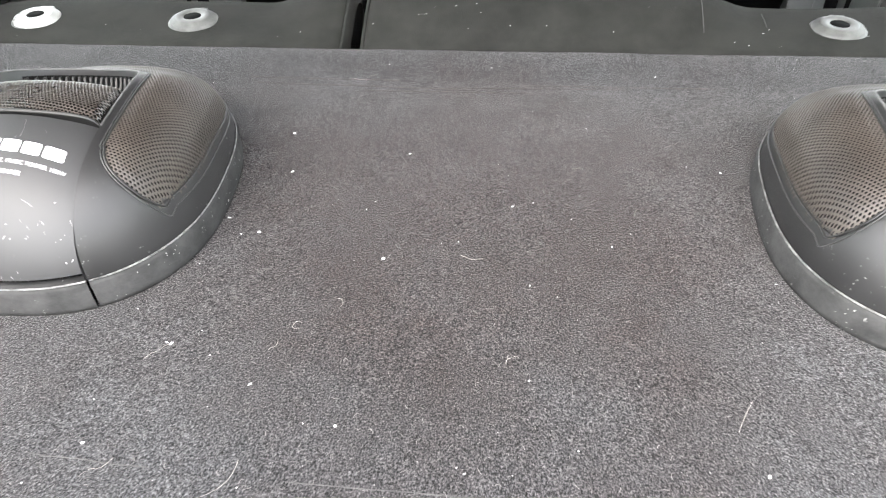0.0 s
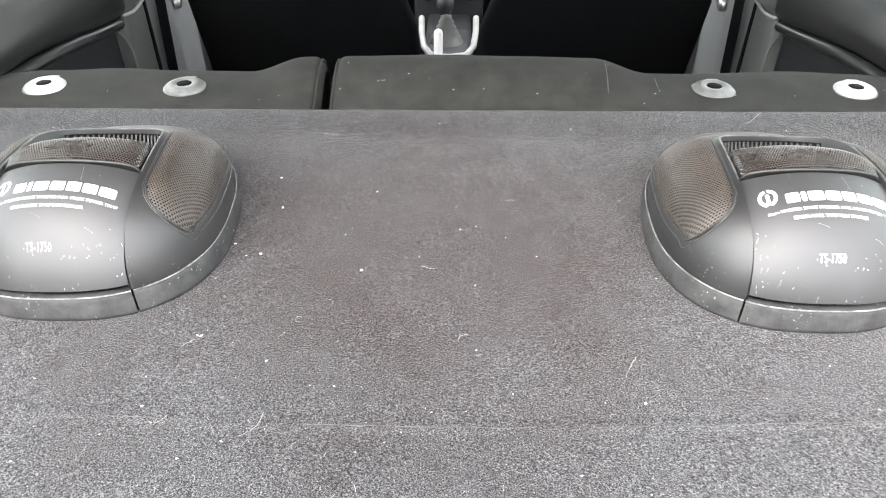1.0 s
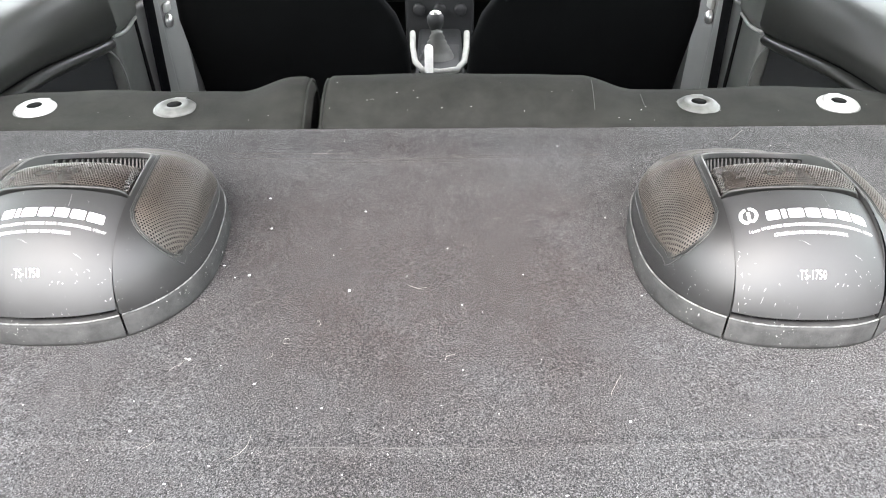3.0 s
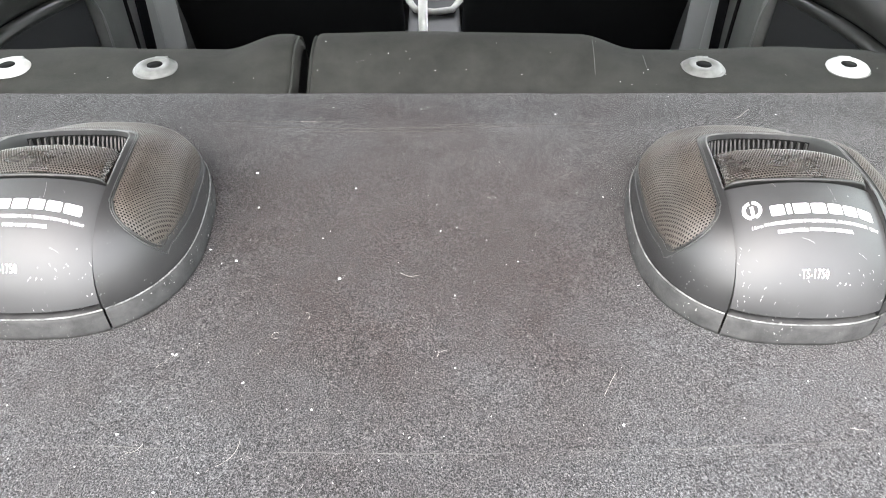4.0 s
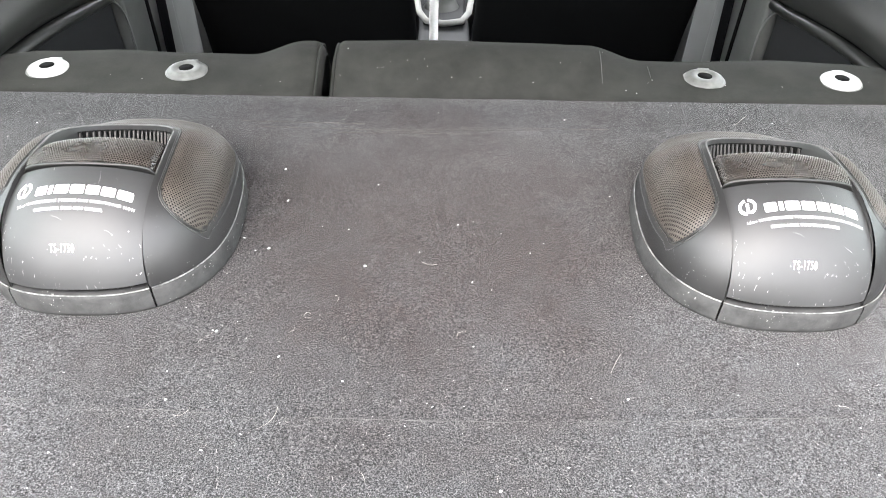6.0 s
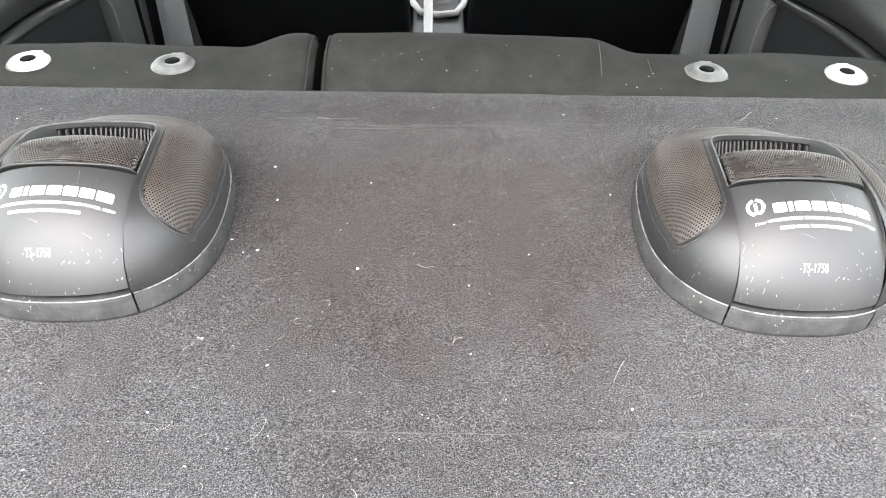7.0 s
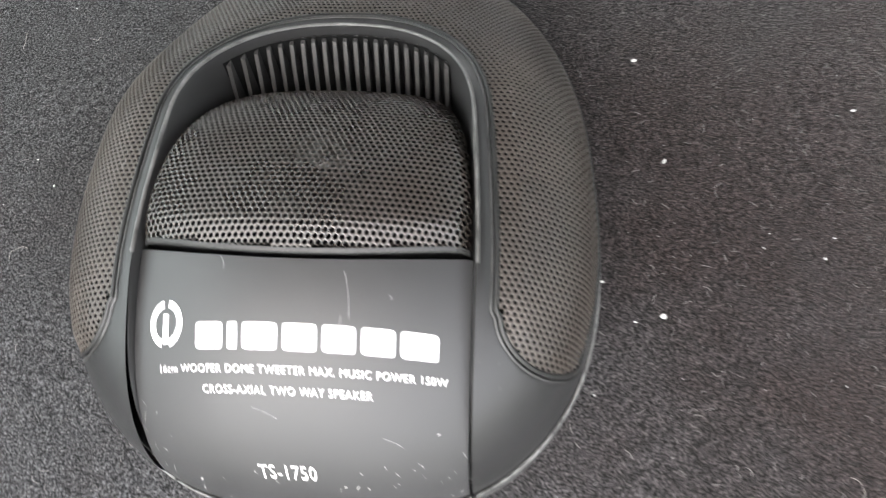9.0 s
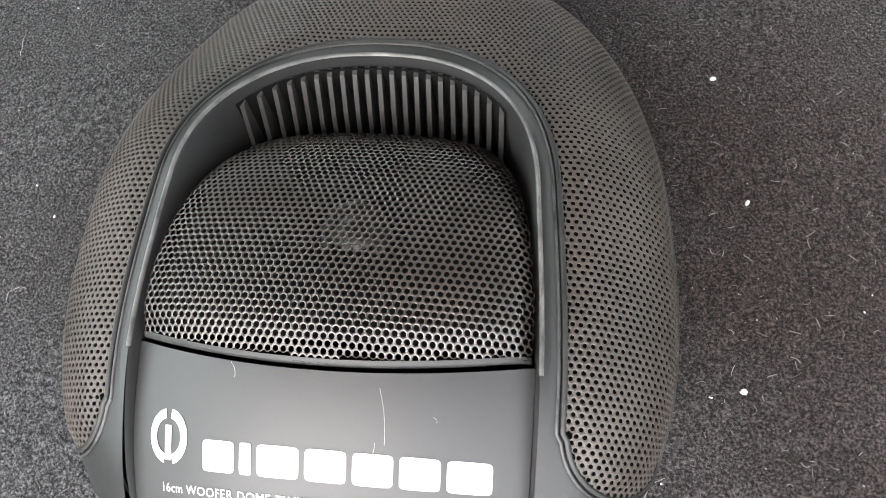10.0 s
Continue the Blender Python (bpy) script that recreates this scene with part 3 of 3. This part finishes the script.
        if grille_depth(x + 0.002 * nx, y + 0.002 * ny) > 0:
            nx, ny = -nx, -ny
        x, y = x + 0.0017 * nx, y + 0.0017 * ny
        lip.append((x, y, dome(x, y, H_SHELL) + 0.0002))
    lip.append(lip[0])
    part("grille_lip", tube(lip, 0.00055, 6), RUBBED, shell, "rubbed raised lip round the grille")
    return root


left_speaker = loudspeaker()
left_speaker.matrix_basis = pose(-0.3088, 0.5525, 0.0005, 0, 0, 0.6)
right_speaker = copy_thing(left_speaker, pose(0.2925, 0.5445, 0.0005, 0, 0, -1.2))


# ---- rear seat ----
def crest(x):
    c = 0.0135 + 0.004 * math.exp(-((abs(x) - 0.45) / 0.06) ** 2)
    return c + 0.022 * smoothstep(0.275, 0.195, abs(x)) + 0.004 * math.exp(-(x / 0.12) ** 2) - 0.01 * smoothstep(0.56, 0.66, abs(x))


def seat_profile(c):
    """Side view of the seat back as (y, z), from its back face over the crest to its front."""
    return [(0.8085, -0.45), (0.8085, -0.05), (0.809, 0.002), (0.8115, 0.0062), (0.820, 0.0074), (0.835, max(0.0086, 0.45 * c - 0.002)), (0.852, max(0.0098, 0.66 * c - 0.002)), (0.870, max(0.0118, 0.88 * c - 0.001)), (0.888, 0.97 * c), (0.902, c), (0.918, 0.96 * c), (0.935, c - 0.010), (0.950, c - 0.028), (0.958, c - 0.06), (0.97, -0.2), (0.99, -0.45)]


def seat_back(x0, x1, label):
    root = thing("rear_seat_back", label, "car seat", "rear seat backs")
    rows, n = [], 90
    for i in range(n + 1):
        x = x0 + (x1 - x0) * (0.5 - 0.5 * math.cos(math.pi * i / n))
        prof = seat_profile(crest(x))
        e = min(x - x0, x1 - x)
        k = 1 - 0.30 * (1 - min(1, e / 0.016)) ** 2.2
        rows.append([(x, 0.89 + (y - 0.89) * (k if y > 0.86 else 0.5 + 0.5 * k) , z - (1 - k) * 0.055 + 0.0012 * noise.noise((x * 11, y * 14, 3))) for y, z in prof])
    v, f = grid(rows)
    m = len(rows[0])
    f += [tuple(range(m)), tuple(range(len(v) - 1, len(v) - 1 - m, -1))]
    part("cushion", (v, f), FABRIC, root)
    for x, sgn in ((x0, 1), (x1, -1)):
        if abs(x) < 0.3:
            pts = [(x + sgn * 0.006, 0.89 + (y - 0.89) * 0.92, z - 0.0035) for y, z in seat_profile(crest(x))[2:13]]
            part("piping", tube(pts, 0.0018, 6), PIPING, root, "dark corded edge")
    return root


left_back = seat_back(-0.640, -0.1660, "narrow grey fabric rear seat back with headrest sockets")
right_back = seat_back(-0.1555, 0.640, "wide grey fabric rear seat back with headrest sockets")
for sx in (0.205, 0.275):
    pts = [(sx + 0.004 * i / 12, 0.812 + 0.085 * i / 12, crest(sx) * (0.02 + 0.98 * smoothstep(-0.2, 1.0, i / 12)) + 0.0005) for i in range(13)]
    part("stitch", tube(pts, 0.0004, 5), THREAD, right_back, "grey stitched seam")


def headrest_socket(x):
    inner = abs(x) < 0.4
    lab = "oval plastic headrest socket, greyed for weaker light, with a hole" if inner else "pale grey oval plastic headrest socket with a dark hole"
    root = thing("headrest_socket", lab, "headrest socket", "sockets in the rear seat backs")
    # inner sockets take a darker grey in place of weaker light
    mat = BEZEL_DARK if inner else BEZEL
    bez = part("bezel", lathe([(0.0098, 0.004), (0.0098, 0.0092), (0.0108, 0.0102), (0.0180, 0.0101), (0.0200, 0.0096), (0.0206, 0.0084), (0.0250, 0.0070), (0.0266, 0.0050), (0.0270, -0.006)], 48, 1.0, 0.88), mat, root)
    part("bezel_foot", lathe([(0.0262, 0.004), (0.0285, 0.0036), (0.0298, 0.0015), (0.0302, -0.006)], 48, 1.0, 0.88), BEZEL_DARK, bez, "darker lower ring")
    # shallow black disc stands in for the shade down the hole
    part("hole", lathe([(0, 0.0092), (0.0099, 0.0092), (0.0099, 0.002)], 32, 1.0, 0.88), HOLE, bez, "black disc standing in for the shaded socket hole")
    part("catch", box((0.016, 0.004, 0.004), 0.001, (0.003, 0.0225, 0.005)), mat, bez)
    root.matrix_basis = pose(x, 0.8655, 0.0078, 6, 0, 4 if x < 0 else -4)
    return root


for s in (-1, 1):
    # added pale block for the bright side panel, dark strip for its gap
    side_block = thing("side_panel_block", "pale block standing in for the bright side panel beside the rear seat", "latch plate", "seat latch plates")
    part("plate", box((0.026, 0.060, 0.030), 0.006, (s * 0.662, 0.862, -0.002), 3), SILL, side_block)
    part("slot", box((0.004, 0.050, 0.012), 0.001, (s * 0.6475, 0.862, 0.001)), HOLE, side_block, "dark strip standing in for a shaded gap")


for x in (-0.535, -0.349, 0.349, 0.535):
    headrest_socket(x)


# ---- front of the cabin ----
def front_seat(x):
    root = thing("front_seat", "black cloth front car seat seen from behind", "car seat", "front seats")
    def slab(prof, name, thick, y, lean):
        rows = []
        for z, w0, w1 in prof:
            row = []
            for i in range(33):
                a = 2 * math.pi * i / 32
                c, s = math.cos(a), math.sin(a)
                px = (w0 + w1) / 2 + (w1 - w0) / 2 * math.copysign(abs(c) ** 0.45, c)
                row.append((px, y + lean * (z + 0.2) + thick * math.copysign(abs(s) ** 0.6, s), z))
            rows.append(row)
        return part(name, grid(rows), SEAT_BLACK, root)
    sgn = -1 if x > 0 else 1
    w = [(-0.60, 0.24, 0.24), (-0.45, 0.26, 0.26), (-0.25, 0.262, 0.268), (-0.16, 0.268, 0.262), (-0.09, 0.272, 0.238), (-0.01, 0.262, 0.180), (0.06, 0.24, 0.16), (0.13, 0.22, 0.15), (0.18, 0.16, 0.12), (0.195, 0.04, 0.03)]
    prof = [(z, -o, i) if sgn > 0 else (z, -i, o) for z, o, i in w]
    slab(prof, "backrest", 0.055, 1.665, -0.22)
    slab([(0.17, -0.008, 0.008), (0.26, -0.008, 0.008)], "post", 0.006, 1.63, -0.2)
    slab([(0.22, -0.10, 0.10), (0.24, -0.13, 0.13), (0.36, -0.12, 0.12), (0.40, -0.08, 0.08), (0.405, -0.02, 0.02)], "headrest", 0.04, 1.63, -0.2)
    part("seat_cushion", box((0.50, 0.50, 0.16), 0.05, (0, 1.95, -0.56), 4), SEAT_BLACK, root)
    root.location = (x, 0, 0)
    return root


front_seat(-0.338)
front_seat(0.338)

console = thing("centre_console", "dark centre console with a pale gear lever surround", "console")
part("body", box((0.15, 1.0, 0.26), 0.02, (0.0, 1.93, -0.485), 3), DASH, console)
side = [(0.086, 2.17, -0.295), (0.083, 2.08, -0.312), (0.074, 2.00, -0.328), (0.052, 1.957, -0.338), (0.0, 1.945, -0.341)]
part("surround", tube(side + [(-x, y, z) for x, y, z in side[-2::-1]], 0.0095, 8), SILL, console, "pale grey gear surround")
part("gear_plate", box((0.125, 0.24, 0.012), 0.005, (0, 2.08, -0.346)), DASH, console)
part("gaiter", lathe([(0.056, 0), (0.050, 0.006), (0.046, 0.018), (0.038, 0.024), (0.040, 0.030), (0.030, 0.040), (0.031, 0.047), (0.022, 0.056), (0.024, 0.063), (0.016, 0.074), (0.018, 0.080), (0.0, 0.086)], 20), DOOR_END, console, "pale wrinkled gear gaiter").location = (-0.008, 2.08, -0.342)
lever = part("gear_lever", lathe([(0.012, 0), (0.012, 0.07), (0.018, 0.085), (0.026, 0.105), (0.026, 0.12), (0.018, 0.132), (0, 0.136)], 24), DASH, console)
lever.location = (-0.012, 2.10, -0.345)
part("knob_cap", lathe([(0.021, 0.122), (0.017, 0.134), (0.008, 0.139), (0, 0.140)], 24), STEEL, lever, "chrome knob cap")
for sx in (-0.055, 0.055):
    b = part("rail_post", box((0.012, 0.016, 0.07), 0.003), TRIM, console, "pale seat rail end")
    b.location = (sx - 0.003, 1.63, -0.375)
    part("bolt", lathe([(0, 0.006), (0.006, 0.005), (0.008, 0.0), (0.008, -0.004)], 16), STEEL, b).location = (0, -0.004, 0.037)

brake = thing("handbrake", "pale handbrake lever between the front seats, whitened for window light", "handbrake")
# near-white base colour includes the window light on the lever
part("lever", tube([(-0.027, 1.70, -0.40), (-0.027, 1.71, -0.33), (-0.027, 1.73, -0.26), (-0.027, 1.75, -0.205)], 0.0115, 14), LEVER, brake)
part("button", lathe([(0.0115, 0), (0.010, 0.006), (0.005, 0.010), (0, 0.011)], 16), LEVER, brake).location = (-0.027, 1.7505, -0.206)

dash = thing("dashboard", "dark dashboard with a centre stack of controls", "dashboard")
part("top", box((1.30, 0.40, 0.30), 0.05, (0, 2.68, -0.14), 4), DASH, dash)
stack = part("control_panel", box((0.24, 0.10, 0.40), 0.012, (0, 2.46, -0.29)), DASH, dash)
part("display", box((0.17, 0.006, 0.06), 0.002, (0, 2.409, -0.205)), HOLE, stack, "black glass display")
for kx in (-0.072, 0.0, 0.072):
    k = part("control_knob", lathe([(0.022, 0), (0.021, 0.012), (0.016, 0.016), (0, 0.016)], 24), DASH, stack)
    k.matrix_basis = pose(kx, 2.411, -0.288, 90, 0, 0)


def ledge_height(y):
    """The lower edge of the door's upper roll dips towards the front of the car."""
    return -0.012 - 0.040 * smoothstep(0.95, 1.42, y) ** 1.4 + 0.006 * smoothstep(1.42, 1.49, y)


def door(side):
    s = side
    root = thing("rear_door", "dark vinyl rear door panel with a moulded armrest", "car door", "rear doors")
    part("door_card", box((0.05, 0.62, 0.62), 0.015, (s * 0.71, 1.17, -0.30), 3), DOOR, root)

    # upper roll: dark vinyl, its last stretch a paler moulding
    def roll(y0, y1, mat, name, lab=""):
        rows = []
        for i in range(25):
            y = y0 + (y1 - y0) * i / 24
            e = ledge_height(y)
            rows.append([(s * px, y, pz) for px, pz in ((0.690, e - 0.012), (0.664, e - 0.006), (0.648, e + 0.004), (0.641, e + 0.018), (0.642, 0.35 * e + 0.028), (0.650, 0.048), (0.664, 0.066), (0.684, 0.078), (0.712, 0.084))])
        part(name, grid(rows), mat, root, lab)

    roll(0.86, 1.372, DOOR, "upper_roll")
    roll(1.374, 1.484, DOOR_END, "roll_end", "paler grey end of the roll")
    # pale colour carries the sunlight on the ledge's top
    part("window_ledge", box((0.07, 0.62, 0.012), 0.004, (s * 0.742, 1.17, 0.081)), SILL, root, "ledge under the window, pale to show its sunlit top")
    led = [(s * (0.655 - 0.006 * math.sin(math.pi * i / 30)), 0.90 + 0.46 * i / 30, ledge_height(0.90 + 0.46 * i / 30) - 0.012) for i in range(31)]
    part("armrest_ledge", tube(led, 0.0105, 12), DOOR, root)
    pip = [(s * 0.6475, 1.365 + 0.118 * i / 14, ledge_height(1.365 + 0.118 * i / 14) + 0.002 - 0.004 * math.sin(math.pi * i / 14)) for i in range(15)]
    part("pale_piping", tube(pip, 0.0036, 8), SILL, root, "pale grey piping")
    # map pocket: a rounded rim standing round a dark cloth insert
    rim = [(s * 0.652, 1.379, -0.42), (s * 0.652, 1.379, -0.165)]
    for i in range(1, 15):
        a = math.pi / 2 * i / 14
        rim.append((s * 0.652, 1.287 + 0.092 * math.cos(a) ** 0.9, -0.150 + 0.094 * math.sin(a)))
    rim += [(s * 0.652, 1.287 - 0.36 * i / 10, ledge_height(1.287 - 0.36 * i / 10) - 0.022) for i in range(1, 11)]
    part("pocket_rim", tube(rim, 0.0022, 6), TRIM, root, "pale pocket edge")
    part("insert", box((0.01, 0.45, 0.40), 0.004, (s * 0.680, 1.15, -0.25)), DOOR_SOFT, root, "dark cloth insert")
    part("end_cap", box((0.03, 0.106, 0.42), 0.008, (s * 0.667, 1.431, -0.262)), DOOR_END, root, "grey moulded door end")
    # black strip takes the place of the shade in the door gap
    part("door_gap", tube([(s * 0.655, 1.486, 0.06), (s * 0.654, 1.489, -0.03), (s * 0.656, 1.496, -0.20), (s * 0.66, 1.50, -0.45)], 0.0045, 8), HOLE, root, "black strip standing in for the shaded door gap")
    part("lock_pin", lathe([(0.005, 0), (0.006, 0.012), (0.003, 0.02), (0, 0.02)], 12), HOLE, root).location = (s * 0.70, 1.42, 0.084)
    part("glass", box((0.004, 0.62, 0.40), 0, (s * 0.762, 1.20, 0.28)), GLASS, root, "clear side window").visible_shadow = False
    return root


for s in (-1, 1):
    door(s)
    pil = tagged(thing("b_pillar", "", "pillar"), "grey plastic door pillar trim with a belt anchor", "pillar", "door pillars")
    part("upper_trim", box((0.04, 0.13, 0.53), 0.012, (s * 0.688, 1.565, 0.232), 3), DOOR_END, pil)
    part("lower_trim", box((0.05, 0.16, 0.52), 0.012, (s * 0.687, 1.583, -0.295), 3), TRIM, pil)
    part("front_trim", box((0.05, 0.16, 0.46), 0.012, (s * 0.697, 1.74, -0.26), 3), TRIM, pil, "pale grey sill trim")
    an = part("belt_anchor", lathe([(0.0, 0.012), (0.012, 0.011), (0.016, 0.006), (0.016, 0)], 20), STEEL, pil, "bright belt anchor bolt")
    an.matrix_basis = pose(s * 0.668, 1.700, -0.115, 0, -90 * s, 0)
    part("anchor_bracket", box((0.010, 0.034, 0.022), 0.004, (s * 0.667, 1.712, -0.085)), SILL, pil)
    belt = thing("seat_belt", "black webbing seat belt hanging along the pillar", "seat belt", "front seat belts")
    run = [(0.650, 1.607, 0.30), (0.645, 1.570, -0.03), (0.643, 1.553, -0.12), (0.643, 1.540, -0.24), (0.646, 1.52, -0.45)]
    part("webbing", grid([[(s * (x + dx), y + dy, z) for x, y, z in run] for dx, dy in ((0.003, 0.027), (0.0042, 0.027), (0.0042, -0.027), (0.003, -0.027), (0.003, 0.027))]), BELT, belt)

# ---- car body closing the place ----
cabin = tagged(thing("car_body", "", "car"), "dark grey hatchback body open at the tailgate", "car body", "", "structure")
# roof and headliner are unseen; reach and dark tone set the shelf's light
part("roof", box((1.44, 2.20, 0.03), 0.01, (0, 1.40, 0.535)), PAINT, cabin)
part("headliner", box((1.38, 2.16, 0.012), 0.004, (0, 1.40, 0.512)), LINER, cabin)
for s in (-1, 1):
    part("quarter_panel", box((0.07, 0.84, 0.22), 0.02, (s * 0.695, 0.43, 0.0), 3), DOOR, cabin)
    part("quarter_pillar", box((0.07, 0.16, 0.40), 0.02, (s * 0.695, 0.83, 0.30), 3), DOOR, cabin)
    part("tailgate_pillar", box((0.07, 0.10, 0.40), 0.02, (s * 0.695, 0.17, 0.30), 3), DOOR, cabin)
    # unseen window, added to let side light onto the shelf
    part("quarter_glass", box((0.004, 0.53, 0.38), 0, (s * 0.70, 0.485, 0.30)), GLASS, cabin, "unseen quarter window added to let in side light").visible_shadow = False
    part("lower_side", box((0.06, 3.2, 0.70), 0.02, (s * 0.77, 1.40, -0.37), 3), PAINT, cabin)
    part("front_door", box((0.06, 0.95, 0.62), 0.02, (s * 0.735, 2.30, -0.28), 3), DOOR, cabin)
    part("front_pillar", box((0.05, 0.07, 0.50), 0.01, (s * 0.70, 2.56, 0.25)), TRIM, cabin)
part("floor_pan", box((1.5, 2.9, 0.04), 0, (0, 1.55, -0.70)), DASH, cabin)
part("firewall", box((1.5, 0.05, 0.75), 0, (0, 2.92, -0.33)), DASH, cabin)
part("boot_back", box((1.4, 0.06, 0.60), 0.01, (0, -0.05, -0.42)), PAINT, cabin)

# ---- outside ----
bm = bmesh.new()
bmesh.ops.create_grid(bm, x_segments=8, y_segments=8, size=300, matrix=Matrix.Translation((0, 0, -0.95)))
tagged(part("ground", bm, GRASS), "short green grass round the car", "grass", "", "structure")
tagged(part("pavement", box((6.0, 14.0, 0.06), 0.01, (-2.1, 1.0, -0.93)), CONCRETE), "worn grey asphalt parking space under the car", "pavement", "", "structure")

# ---- lint and hairs on the felt ----
rng = random.Random(7)


def on_speaker(x, y):
    return rho(x + 0.3088, y - 0.5525) < 1.04 or rho(x - 0.2925, y - 0.5445) < 1.04


def flake(verts, faces, x, y, size, z0):
    n, b, a0 = 6, len(verts), rng.random() * 6.28
    st, ro = rng.uniform(0.35, 0.9), rng.random() * 3.14
    for zz in (z0 + 0.0002, z0 + 0.0002 + size * 0.35):
        for i in range(n):
            a = a0 + 6.283 * i / n
            r = size * rng.uniform(0.6, 1.1) * (1.0 if zz < z0 + 0.0003 else 0.75)
            u, w = r * math.cos(a), r * math.sin(a) * st
            verts.append((x + u * math.cos(ro) - w * math.sin(ro), y + u * math.sin(ro) + w * math.cos(ro), zz))
    faces.append(tuple(b + n + i for i in range(n)))
    for i in range(n):
        faces.append((b + i, b + (i + 1) % n, b + n + (i + 1) % n, b + n + i))


verts, faces = [], []
BIG_LINT = [(-0.211, 0.333), (-0.191, 0.403), (-0.134, 0.376), (-0.169, 0.511), (-0.075, 0.487), (0.174, 0.604), (0.037, 0.261), (-0.178, 0.647), (0.012, 0.552), (-0.073, 0.620), (-0.165, 0.589), (0.085, 0.279), (0.148, 0.765), (-0.496, 0.740), (-0.196, 0.526), (-0.194, 0.404)]
for x, y in BIG_LINT:
    v, f = [], []
    flake(v, f, x, y, rng.uniform(0.0012, 0.0020), shelf_height(x, y))
    tagged(part("lint_flake", (v, f), LINT, None, "", False), "small white lint flake lying on the dark felt", "lint", "lint flakes on the shelf")
count = 0
while count < 320:
    x, y = rng.uniform(-0.62, 0.62), rng.uniform(0.22, 0.80)
    if on_speaker(x, y):
        continue
    flake(verts, faces, x, y, min(0.0015, 0.0003 + rng.expovariate(3600)), shelf_height(x, y))
    count += 1
tagged(part("lint", (verts, faces), LINT, None, "", False), "white lint specks scattered over the dark felt", "lint", "", "stuff")
verts, faces = [], []
HAIRS = [(-0.138, 0.307, 0.012, 0.5), (0.130, 0.363, 0.011, 1.1), (-0.116, 0.424, 0.007, 2.6), (-0.20, 0.318, 0.006, 0.1)]
for k in range(34):
    if k < len(HAIRS):
        x, y, r, a = HAIRS[k]
    else:
        x, y, r, a = rng.uniform(-0.55, 0.55), rng.uniform(0.25, 0.79), rng.uniform(0.002, 0.008), rng.random() * 6.28
        if on_speaker(x, y):
            continue
    pts, turn = [], rng.uniform(-2.2, 2.2) if k != 2 else 5.0
    px, py = x, y
    for i in range(12):
        pts.append((px, py, shelf_height(px, py) + 0.0006 + 0.0004 * math.sin(i)))
        px, py = px + r * math.cos(a) / 5, py + r * math.sin(a) / 5
        a += turn / 11
    v, f = tube(pts, 0.00012, 4)
    if k < len(HAIRS):
        tagged(part("stray_hair", (v, f), HAIR), "curled pale hair lying on the dark felt", "hair", "hairs on the shelf")
        continue
    b = len(verts)
    verts += v
    faces += [tuple(i + b for i in q) for q in f]
tagged(part("stray_hairs", (verts, faces), HAIR), "pale stray hairs and fibres lying on the felt", "hair", "", "stuff")

curl = [(0.287 + 0.0016 * i, 0.6165 - 0.002 * math.sin(i * 0.5), 0.0815 + 0.0055 * math.sin(math.pi * i / 9) ** 2 + 0.0009 * i) for i in range(7)]
tagged(part("stray_hair", tube(curl, 0.00022, 5), HAIR), "curled pale fibre caught on the loudspeaker rim", "hair", "hairs on the shelf")

# specks on the seat top
verts, faces = [], []
for k in range(34):
    x = rng.uniform(-0.14, 0.30) if k < 22 else rng.uniform(-0.6, 0.6)
    y = rng.uniform(0.825, 0.90)
    prof = seat_profile(crest(x))
    z = float(np.interp(y, [p[0] for p in prof[2:]], [p[1] for p in prof[2:]]))
    flake(verts, faces, x, y, rng.uniform(0.0005, 0.0011), z)
tagged(part("seat_lint", (verts, faces), LINT, None, "", False), "white lint specks on the rear seat top", "lint", "", "stuff")

# loose fibres standing out of the felt
verts, faces = [], []
for k in range(40000):
    x, y = rng.uniform(-0.62, 0.62), 0.22 + 0.58 * rng.random()
    if on_speaker(x, y):
        continue
    a, r, turn = rng.random() * 6.28, rng.uniform(0.0006, 0.0016), rng.uniform(-0.9, 0.9)
    z, w, b = shelf_height(x, y) + 0.0002, rng.uniform(0.00010, 0.00018), len(verts)
    for i in range(4):
        nx, ny = -math.sin(a) * w, math.cos(a) * w
        lift = 0.0007 * math.sin(i * 1.05)
        verts += [(x - nx, y - ny, z + lift), (x + nx, y + ny, z + lift)]
        x, y, a = x + r * math.cos(a), y + r * math.sin(a), a + turn
    faces += [(b + 2 * i, b + 2 * i + 1, b + 2 * i + 3, b + 2 * i + 2) for i in range(3)]
tagged(part("felt_fibres", (verts, faces), FIBRE, None, "", False), "fine grey fibres standing out of the felt", "fibres", "", "stuff")
